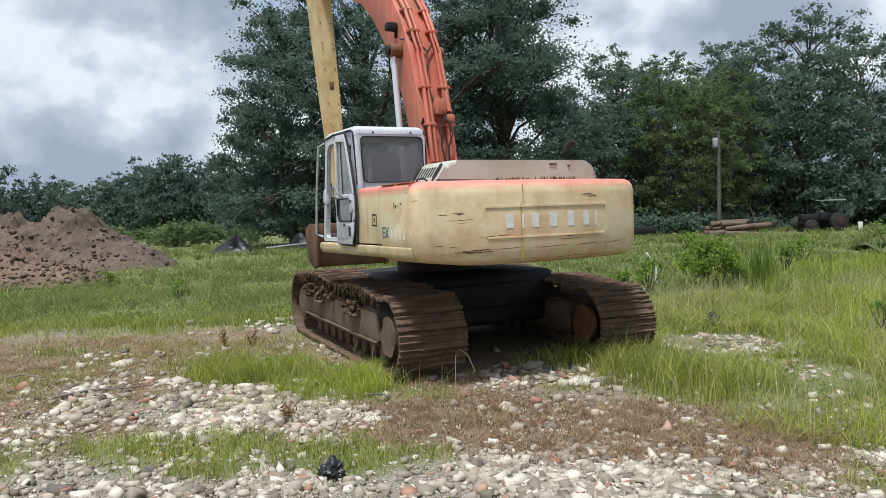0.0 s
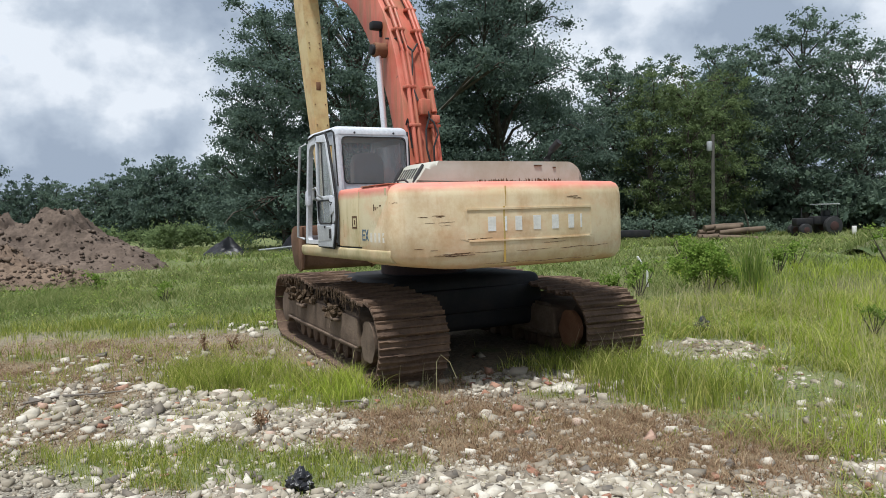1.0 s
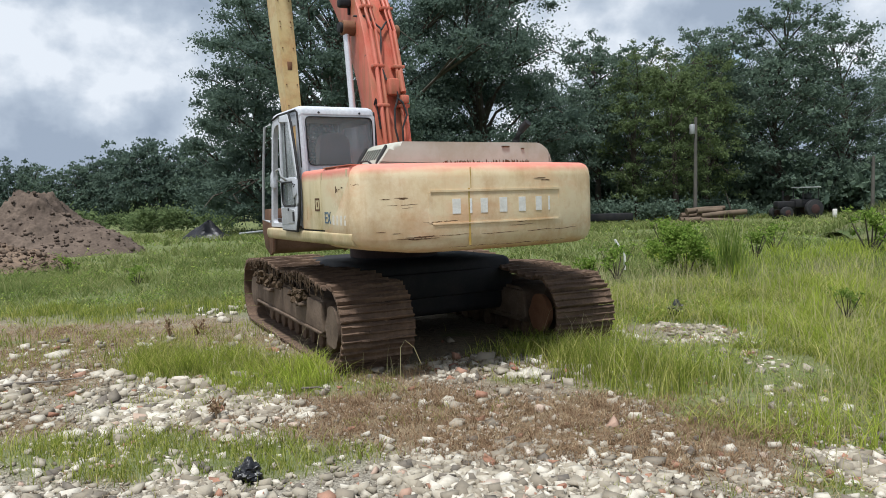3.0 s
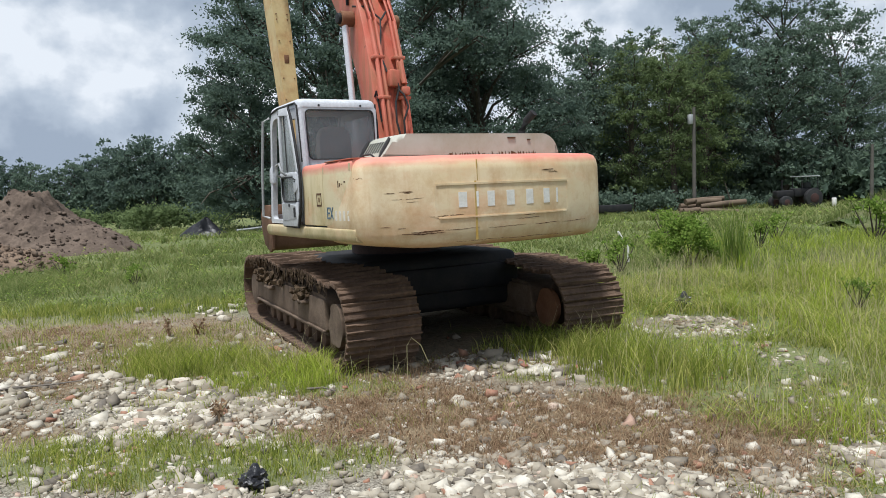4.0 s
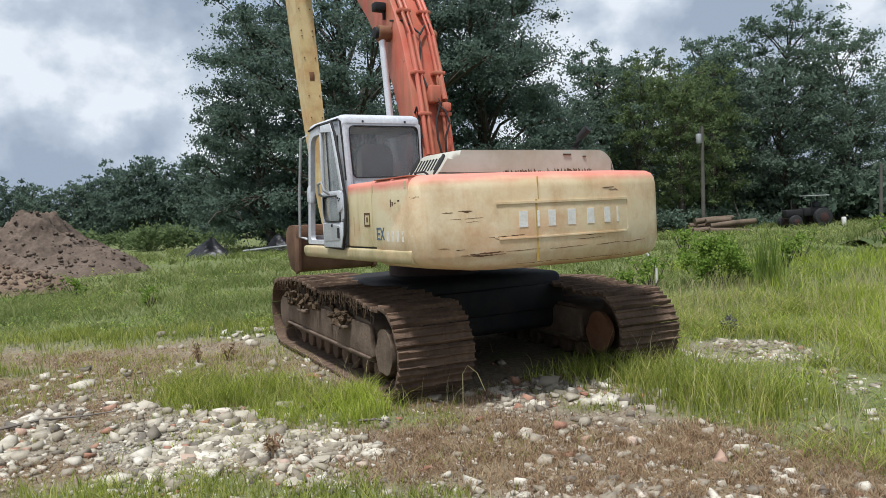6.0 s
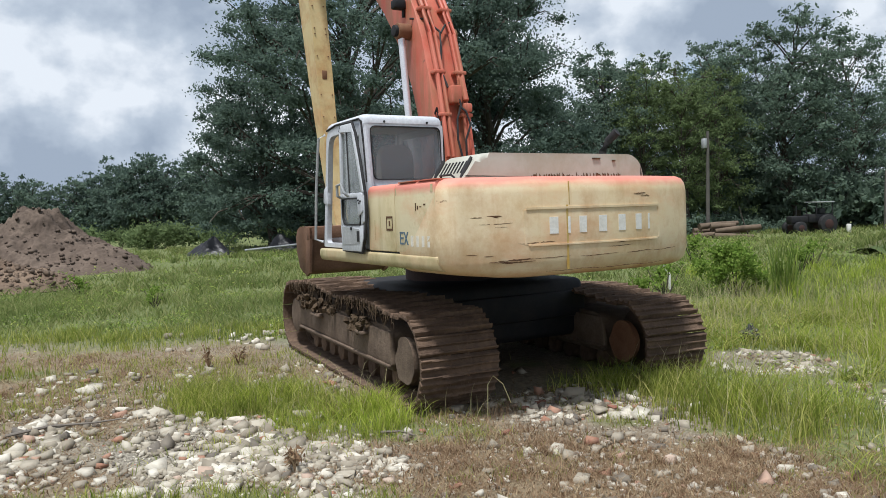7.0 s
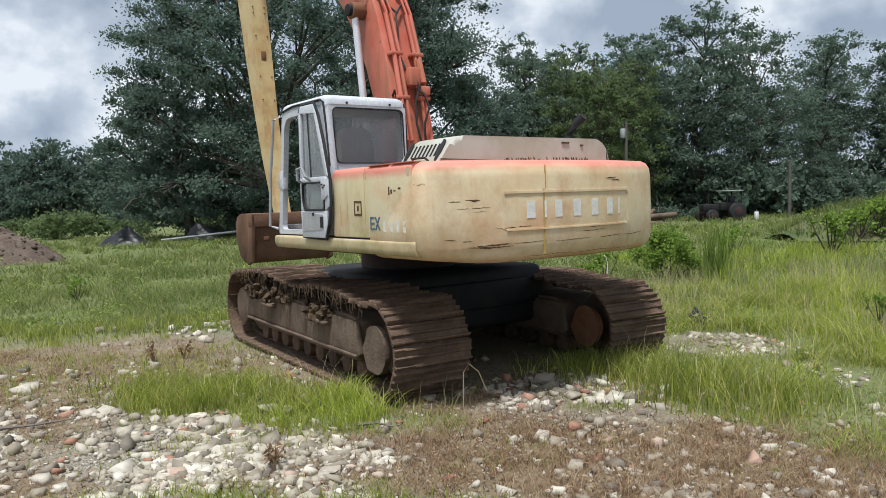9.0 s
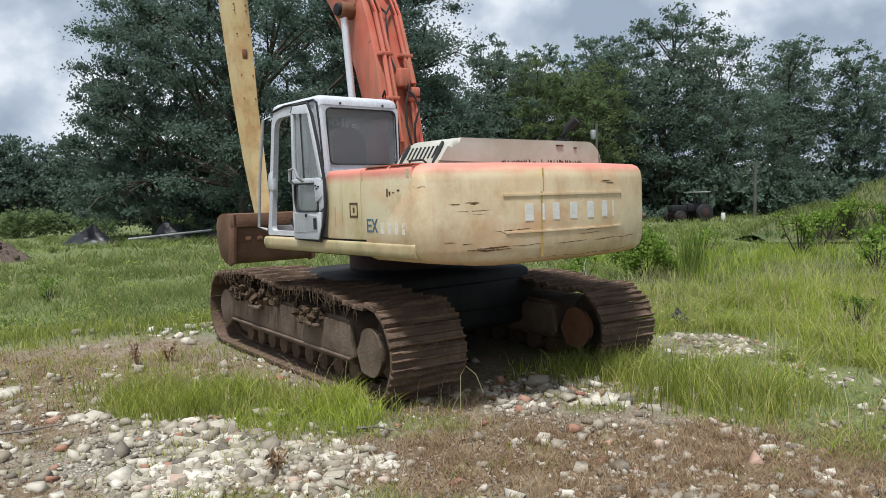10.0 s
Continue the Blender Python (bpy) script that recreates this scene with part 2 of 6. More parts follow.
def gravel_mat():
    k = Mat("crushed_limestone", 0.9)
    g = k.node("ShaderNodeNewGeometry")
    col = k.ramp(g.outputs["Random Per Island"], [(0.0, (0.12, 0.105, 0.09)), (0.14, (0.22, 0.19, 0.145)), (0.55, (0.38, 0.34, 0.268)), (0.93, (0.60, 0.56, 0.475)), (0.97, (0.34, 0.18, 0.12)), (1.0, (0.30, 0.15, 0.10))])
    n = k.noise(22, 5)
    col = k.mix(k.math("MULTIPLY", k.grey(n, 0.45, 0.75), 0.4), col, (0.26, 0.21, 0.15))
    return k.done(col, k.noise(60, 4), 0.004)


M_STONE = gravel_mat()


def ground_mat():
    k = Mat("field_ground", 0.95)
    a = k.node("ShaderNodeAttribute")
    a.attribute_name = "cover"
    s = k.t.nodes.new("ShaderNodeSeparateColor")
    k.link(a.outputs["Color"], s.inputs[0])
    n1, n2, n3 = k.noise(1.7, 5), k.noise(14, 5), k.noise(60, 3)
    soil = k.mix(k.grey(n2, 0.35, 0.68), (0.13, 0.102, 0.072), (0.25, 0.205, 0.148))
    soil = k.mix(k.math("MULTIPLY", k.grey(n3, 0.50, 0.62), 0.6), soil, (0.34, 0.30, 0.235))
    soil = k.mix(k.math("MULTIPLY", k.grey(k.noise(95, 2), 0.56, 0.66), 0.7), soil, (0.07, 0.052, 0.036))
    grit = k.mix(k.grey(n3, 0.38, 0.62), (0.10, 0.086, 0.066), (0.30, 0.272, 0.22))
    green = k.mix(k.grey(n2, 0.35, 0.7), (0.085, 0.105, 0.038), (0.16, 0.185, 0.065))
    green = k.mix(k.math("MULTIPLY", k.grey(k.noise(0.13, 5, 0.6), 0.45, 0.7), 0.6), green, (0.16, 0.17, 0.07))
    dry = k.mix(k.grey(n2, 0.35, 0.7), (0.135, 0.102, 0.062), (0.25, 0.20, 0.127))
    col = k.mix(s.outputs[0], soil, grit)
    col = k.mix(s.outputs[2], col, dry)
    col = k.mix(s.outputs[1], col, green)
    return k.done(col, n2, 0.03, 0.8)


M_GROUND = ground_mat()

# ---- mesh helpers ----


def fast_mesh(name, verts, tris, mat):
    """One mesh from arrays of vertices and triangles."""
    me = bpy.data.meshes.new(name)
    verts, tris = np.asarray(verts, np.float32), np.asarray(tris, np.int32)
    me.vertices.add(len(verts))
    me.vertices.foreach_set("co", verts.ravel())
    me.loops.add(tris.size)
    me.loops.foreach_set("vertex_index", tris.ravel())
    me.polygons.add(len(tris))
    me.polygons.foreach_set("loop_start", np.arange(0, tris.size, 3, dtype=np.int32))
    me.polygons.foreach_set("loop_total", np.full(len(tris), 3, np.int32))
    me.update(calc_edges=True)
    me.materials.append(mat)
    return me


def finish(bm, mat, name, smooth=True, angle=35):
    bmesh.ops.recalc_face_normals(bm, faces=bm.faces)
    if smooth:
        for f in bm.faces:
            f.smooth = True
        for e in bm.edges:
            if len(e.link_faces) == 2 and e.calc_face_angle(0) > radians(angle):
                e.smooth = False
    me = bpy.data.meshes.new(name)
    bm.to_mesh(me)
    bm.free()
    me.materials.append(mat)
    return me


def part(name, bm, mat, parent, label="", smooth=True):
    me = finish(bm, mat, name, smooth) if isinstance(bm, bmesh.types.BMesh) else bm
    ob = new(name, me)
    ob.parent = parent
    if label:
        ob["label"] = label
    return ob


def thing(name, label, category, m=None, bm=None, mat=None, group="", kind=""):
    me = None
    if bm is not None:
        me = finish(bm, mat, name) if isinstance(bm, bmesh.types.BMesh) else bm
    ob = new(name, me)
    if m is not None:
        ob.matrix_world = m
    return tagged(ob, label, category, group, kind)


def box(x0, x1, y0, y1, z0, z1, bevel=0.0, seg=2, bm=None):
    bm = bm or bmesh.new()
    vs = [bm.verts.new((x, y, z)) for z in (z0, z1) for y in (y0, y1) for x in (x0, x1)]
    fs = [bm.faces.new([vs[i] for i in q]) for q in ((0, 2, 3, 1), (4, 5, 7, 6), (0, 1, 5, 4), (2, 6, 7, 3), (0, 4, 6, 2), (1, 3, 7, 5))]
    if bevel:
        edges = list({e for f in fs for e in f.edges})
        bmesh.ops.bevel(bm, geom=edges, offset=bevel, segments=seg, affect="EDGES", profile=0.5)
    return bm


def prism(poly, axis, a, b, bevel=0.0, seg=2, bm=None):
    """A polygon of pairs pushed along an axis from a to b. Pairs are the two other axes in xyz order."""
    bm = bm or bmesh.new()

    def at(p, c):
        return {"x": (c, p[0], p[1]), "y": (p[0], c, p[1]), "z": (p[0], p[1], c)}[axis]
    lo, hi = [bm.verts.new(at(p, a)) for p in poly], [bm.verts.new(at(p, b)) for p in poly]
    fs = [bm.faces.new(lo), bm.faces.new(hi)]
    n = len(poly)
    for i in range(n):
        fs.append(bm.faces.new((lo[i], lo[(i + 1) % n], hi[(i + 1) % n], hi[i])))
    if bevel:
        edges = list({e for f in fs[:2] for e in f.edges})
        bmesh.ops.bevel(bm, geom=edges, offset=bevel, segments=seg, affect="EDGES", profile=0.5)
    return bm


def ring(outer, inner, axis, a, b, bm=None):
    """A frame: the band between two polygons of as many corners, pushed along an axis."""
    bm = bm or bmesh.new()

    def at(p, c):
        return {"x": (c, p[0], p[1]), "y": (p[0], c, p[1]), "z": (p[0], p[1], c)}[axis]
    loops = [[bm.verts.new(at(p, c)) for p in poly] for poly, c in ((outer, a), (outer, b), (inner, b), (inner, a))]
    n = len(outer)
    for u, v in zip(loops, loops[1:] + loops[:1]):
        for i in range(n):
            bm.faces.new((u[i], u[(i + 1) % n], v[(i + 1) % n], v[i]))
    return bm


def rounded(corners, r, seg=4):
    """A polygon with rounded corners; r is one radius or one for each corner."""
    out = []
    n = len(corners)
    rs = r if isinstance(r, (list, tuple)) else [r] * n
    for i in range(n):
        p, a, b = Vector(corners[i]), Vector(corners[i - 1]), Vector(corners[(i + 1) % n])
        u, v = (a - p), (b - p)
        d = min(rs[i], 0.45 * u.length, 0.45 * v.length)
        p0, p1 = p + u.normalized() * d, p + v.normalized() * d
        for j in range(seg + 1):
            t = j / seg
            q = p0 * (1 - t) ** 2 + p * 2 * t * (1 - t) + p1 * t * t
            out.append((q.x, q.y))
    return out


def tube(points, radii, seg=8, bm=None, cap=True):
    bm = bm or bmesh.new()
    pts = [Vector(p) for p in points]
    if isinstance(radii, (int, float)):
        radii = [radii] * len(pts)
    rows = []
    for i, p in enumerate(pts):
        d = (pts[min(i + 1, len(pts) - 1)] - pts[max(i - 1, 0)]).normalized()
        side = d.cross(Vector((0, 0, 1)) if abs(d.z) < 0.9 else Vector((1, 0, 0))).normalized()
        up = side.cross(d)
        rows.append([bm.verts.new(p + radii[i] * (math.cos(2 * math.pi * k / seg) * side + math.sin(2 * math.pi * k / seg) * up)) for k in range(seg)])
    for r0, r1 in zip(rows, rows[1:]):
        for k in range(seg):
            bm.faces.new((r0[k], r0[(k + 1) % seg], r1[(k + 1) % seg], r1[k]))
    if cap:
        bm.faces.new(rows[0][::-1])
        bm.faces.new(rows[-1])
    return bm


def disc(cx, cy, cz, r, axis, half, seg=28, bevel=0.0, bm=None):
    poly = [(r * math.cos(2 * math.pi * k / seg), r * math.sin(2 * math.pi * k / seg)) for k in range(seg)]
    if axis == "x":
        return prism([(cy + p, cz + q) for p, q in poly], "x", cx - half, cx + half, bevel, 2, bm)
    if axis == "y":
        return prism([(cx + p, cz + q) for p, q in poly], "y", cy - half, cy + half, bevel, 2, bm)
    return prism([(cx + p, cy + q) for p, q in poly], "z", cz - half, cz + half, bevel, 2, bm)


def rough_up(bm, amount, scale):
    for v in bm.verts:
        v.co += noise.noise_vector(v.co * scale) * amount
    return bm


# ---- ground ----


def smooth01(v, a, b):
    t = np.clip((v - a) / (b - a), 0, 1)
    return t * t * (3 - 2 * t)


def wobble(x, y, f, seed):
    """A cheap smooth noise between about -1 and 1."""
    r = np.random.RandomState(seed)
    out = np.zeros_like(x)
    for i in range(7):
        a, p, g = r.uniform(0, 6.28), r.uniform(0, 6.28), f * r.uniform(0.6, 2.2)
        out = out + np.sin((x * math.cos(a) + y * math.sin(a)) * g + p) / 3.2
    return out


def ground_z(x, y):
    x, y = np.asarray(x, float), np.asarray(y, float)
    near = 1 - smooth01(np.hypot(x - 2, y - 8), 14, 30)
    z = (-0.13 - 0.08 * smooth01(x, 1.2, 4.0)) * near
    z = z + 0.025 * wobble(x, y, 1.3, 3) * near * smooth01(np.hypot(x - 0.4, y - 10.0), 1.0, 5.0)
    return z - 0.33 * smooth01(np.hypot(x, y - 8), 26, 42)


def blob(x, y, cx, cy, rx, ry, turn, seed, soft=0.35):
    c, s = math.cos(radians(turn)), math.sin(radians(turn))
    u, v = (x - cx) * c + (y - cy) * s, -(x - cx) * s + (y - cy) * c
    d = np.hypot(u / rx, v / ry) + 0.22 * wobble(x, y, 3.2, seed)
    return 1 - smooth01(d, 1 - soft, 1 + soft)


def cover(x, y):
    """How gravelly, green and dry the ground is at a place."""
    x, y = np.asarray(x, float), np.asarray(y, float)
    field = smooth01(y + 0.9 * wobble(x, y, 0.8, 11) + 0.18 * (x + 3), 12.0, 14.5)
    edge = 1.95 + np.clip(7.1 - y, -1.2, 3.2) * 0.62
    right = smooth01(x - edge + 0.55 * wobble(x, y, 3.0, 12) + 0.25 * wobble(x, y, 9.0, 18), -0.25, 0.45) * smooth01(y, 3.4, 4.3)
    green = np.maximum.reduce([
        field, 0.92 * right,
        0.85 * blob(x, y, -1.75, 5.85, 1.5, 0.5, -10, 13),
        blob(x, y, -1.95, 8.75, 1.7, 0.72, -34, 14),
        0.6 * blob(x, y, -0.75, 7.75, 0.8, 0.35, -20, 15),
        0.7 * blob(x, y, -5.6, 11.0, 0.8, 0.4, 0, 16),
        0.7 * blob(x, y, -4.3, 5.6, 1.0, 0.5, 0, 17),
    ])
    gravel = np.maximum.reduce([
        blob(x, y, -0.4, 4.9, 5.5, 2.1, 0, 21),
        blob(x, y, -2.9, 7.7, 2.3, 1.0, -30, 22),
        blob(x, y, 0.95, 8.35, 1.35, 0.55, -18, 23),
        blob(x, y, 3.3, 8.7, 1.2, 0.55, 0, 24),
        0.9 * blob(x, y, -3.1, 13.2, 1.2, 0.5, -30, 25),
        blob(x, y, 3.75, 10.4, 0.8, 0.9, 0, 26),
    ])
    dry = np.maximum.reduce([
        blob(x, y, 1.35, 6.25, 2.1, 0.95, -18, 31),
        0.6 * blob(x, y, -1.0, 6.6, 0.9, 0.4, 15, 32),
        0.7 * blob(x, y, -3.6, 6.6, 0.8, 0.5, 0, 37),
        0.9 * blob(x, y, -5.6, 10.2, 3.4, 2.3, 8, 33),
        0.85 * blob(x, y, -0.75, 8.25, 1.0, 0.33, -32, 34),
        0.75 * blob(x, y, -4.9, 7.6, 1.3, 0.5, -10, 35),
        0.5 * blob(x, y, 0.3, 9.6, 2.4, 1.3, -25, 36),
    ])
    gravel = gravel * (1 - 0.9 * dry) * (1 - 0.55 * green)
    far_side = smooth01(np.hypot(x, y - 6), 8, 14)
    green = np.maximum(green, 0.75 * far_side * (1 - dry))
    return gravel, green * (1 - 0.85 * np.maximum(blob(x, y, 0.95, 8.35, 1.35, 0.55, -18, 23), 0.9 * blob(x, y, 3.75, 10.4, 0.8, 0.9, 0, 26))), dry * (1 - 0.6 * green)


def spread_axis(lo, hi, step, far_lo, far_hi):
    a = list(np.arange(lo, hi + step / 2, step))
    d = step
    while a[-1] < far_hi:
        d *= 1.18
        a.append(a[-1] + d)
    d = step
    while a[0] > far_lo:
        d *= 1.18
        a.insert(0, a[0] - d)
    return np.array(a)


def build_ground():
    xs, ys = spread_axis(-8, 7, 0.09, -2500, 2500), spread_axis(2.5, 15, 0.09, -2500, 2500)
    gx, gy = np.meshgrid(xs, ys)
    gx, gy = gx.ravel(), gy.ravel()
    gr, gn, dr = cover(gx, gy)
    rs = np.random.RandomState(5)
    fine = smooth01(np.hypot(gx, gy - 7), 14, 10) * rs.uniform(-0.012, 0.012, len(gx))
    z = ground_z(gx, gy) + fine
    n = len(xs)
    i = (np.arange(len(ys) - 1)[:, None] * n + np.arange(n - 1)[None, :]).ravel()
    tris = np.concatenate([np.stack([i, i + 1, i + n + 1], 1), np.stack([i, i + n + 1, i + n], 1)])
    me = fast_mesh("ground", np.stack([gx, gy, z], 1), tris, M_GROUND)
    me.polygons.foreach_set("use_smooth", np.ones(len(tris), bool))
    col = me.color_attributes.new("cover", "FLOAT_COLOR", "POINT")
    col.data.foreach_set("color", np.stack([gr, gn, dr, np.ones_like(gr)], 1).astype(np.float32).ravel())
    return tagged(new("ground", me), "rough yard ground of gravel, soil and grass", "ground", kind="structure")


build_ground()

# ---- the excavator ----
# local axes: x to its right, y ahead, z up; the swing centre is over the origin
EXC = pose(-0.432, 10.892, 0, 0, 0, 28.0)
excavator = thing("excavator", "old cream crawler excavator with faded orange boom and muddy tracks", "excavator", EXC)


def counterweight():
    """A heavy casting with a bowed rear face and rounded edges."""
    bm = bmesh.new()
    outline = [(-1.5, -2.15), (-1.5, -2.86)]
    for k in range(1, 6):                                    # rear left corner
        a = k / 6 * math.pi / 2
        outline.append((-1.5 + 0.2 * (1 - math.cos(a)), -2.86 - 0.2 * math.sin(a)))
    for k in range(13):                                      # bowed back
        x = -1.30 + 2.58 * k / 12
        outline.append((x, -3.29 + 0.23 * (abs(x) / 1.3) ** 2.2))
    for k in range(5, 0, -1):
        a = k / 6 * math.pi / 2
        outline.append((1.5 - 0.22 * (1 - math.cos(a)), -2.84 - 0.22 * math.sin(a)))
    outline += [(1.5, -2.84), (1.5, -2.15)]
    levels = [(1.20, 0.16), (1.225, 0.08), (1.27, 0.03), (1.36, 0.0), (1.60, -0.004), (1.95, 0.0), (2.03, 0.015), (2.075, 0.045), (2.10, 0.10), (2.105, 0.2)]
    mid = Vector((0, -2.3))
    rows = []
    for z, inset in levels:
        row = []
        for x, y in outline:
            d = Vector((x, y)) - mid
            q = Vector((x, y)) - d.normalized() * inset if y < -2.2 else Vector((x - math.copysign(inset * 0.8, x), y))
            rise = 0.05 * max(0.0, (x + 1.0) / -0.5) if z < 1.3 else 0.0
            row.append(bm.verts.new((q.x, q.y, z + max(0, rise))))
        rows.append(row)
    for a, b in zip(rows, rows[1:]):
        for i in range(len(outline) - 1):
            bm.faces.new((a[i], a[i + 1], b[i + 1], b[i]))
        bm.faces.new((a[-1], a[0], b[0], b[-1]))
    bm.faces.new(rows[0][::-1])
    bm.faces.new(rows[-1])
    return part("counterweight", bm, M_CREAM, excavator, "bleached cream counterweight with a faded red top edge, scratched and rust-stained")


def back_y(x):
    return -3.29 + 0.23 * (abs(x) / 1.3) ** 2.2 if abs(x) <= 1.3 else -3.06


cw = counterweight()


def on_back(name, x0, x1, z0, z1, mat, proud=0.004, label="", bow=0.0):
    """A thin plate that follows the bowed rear face."""
    bm = bmesh.new()
    n = max(2, int((x1 - x0) / 0.08))
    rows = []
    for k in range(n + 1):
        x = x0 + (x1 - x0) * k / n
        y = back_y(x)
        dz = bow * math.sin(5 * x)
        rows.append([bm.verts.new((x, y - proud, z0 + dz)), bm.verts.new((x, y - proud, z1 + dz)), bm.verts.new((x, y + 0.01, z1 + dz)), bm.verts.new((x, y + 0.01, z0 + dz))])
    for a, b in zip(rows, rows[1:]):
        for i in range(4):
            bm.faces.new((a[i], a[(i + 1) % 4], b[(i + 1) % 4], b[i]))
    bm.faces.new(rows[0])
    bm.faces.new(rows[-1][::-1])
    return part(name, bm, mat, cw, label, smooth=False)


# the maker's mark: seven plain white bars
bar_x = -0.61
for width in (0.20, 0.055, 0.185, 0.215, 0.205, 0.19, 0.055):
    on_back("white_bar", bar_x + width * 0.28, bar_x + width * 0.72, 1.585, 1.735, M_WHITE, 0.006)
    bar_x += width + 0.032
# the pressed panel round it
on_back("panel_edge", -0.78, 0.82, 1.805, 1.825, M_CREAM, 0.010)
on_back("panel_edge", -0.76, 0.80, 1.482, 1.496, M_CREAM, 0.012)
on_back("panel_edge", -0.80, -0.775, 1.50, 1.80, M_CREAM, 0.004)
on_back("panel_edge", 0.815, 0.84, 1.50, 1.80, M_CREAM, 0.004)


def gouge(x0, x1, z, thick, seed):
    """A ragged scrape of uneven width along the rear face."""
    r = random.Random(seed)
    bm = bmesh.new()
    n = max(4, int((x1 - x0) / 0.02))
    rows = []
    for k in range(n + 1):
        t = k / n
        x = x0 + (x1 - x0) * t
        h = thick * (0.15 + r.uniform(0.2, 1.0) * math.sin(math.pi * min(1, max(0, t))) ** 0.5)
        c = z + 0.004 * math.sin(11 * x + seed) + r.uniform(-0.002, 0.002)
        y = back_y(x) - 0.002
        rows.append((bm.verts.new((x, y, c - h)), bm.verts.new((x, y, c + h)), bm.verts.new((x, y + 0.01, c + h)), bm.verts.new((x, y + 0.01, c - h))))
    for a, b in zip(rows, rows[1:]):
        for i in range(4):
            bm.faces.new((a[i], a[(i + 1) % 4], b[(i + 1) % 4], b[i]))
    return part("scratch", bm, M_SCRATCH, cw, smooth=False)


# gouges, runs and the middle seam
for i, (x0, x1, z, h) in enumerate(((-1.27, -1.17, 1.745, 0.004), (-1.13, -1.00, 1.760, 0.007), (-1.09, -1.03, 1.750, 0.004), (-1.31, -1.22, 1.43, 0.004), (-1.16, -1.08, 1.41, 0.004),
                                    (-0.86, -0.50, 1.512, 0.005), (-1.12, -0.70, 1.352, 0.006), (-1.04, -0.72, 1.368, 0.008), (-0.98, -0.82, 1.342, 0.004), (-0.70, -0.34, 1.376, 0.003),
                                    (-0.24, 0.22, 1.373, 0.003), (0.34, 0.70, 1.376, 0.004), (0.74, 1.14, 1.378, 0.003), (0.10, 0.42, 1.445, 0.003), (-0.6, 0.9, 1.255, 0.003), (-1.2, -0.9, 1.69, 0.003),
                                    (-1.1, -0.95, 1.655, 0.002), (0.45, 0.62, 1.93, 0.004), (0.55, 0.68, 1.905, 0.005), (-0.78, -0.55, 1.488, 0.003), (0.2, 0.34, 1.475, 0.004))):
    gouge(x0, x1, z, h, 40 + i)
on_back("rust_run", -0.378, -0.358, 1.26, 1.84, M_YSTAIN, 0.0035, "ochre rust run down the seam")
on_back("seam", -0.347, -0.341, 1.84, 2.05, M_YSTAIN, 0.002)


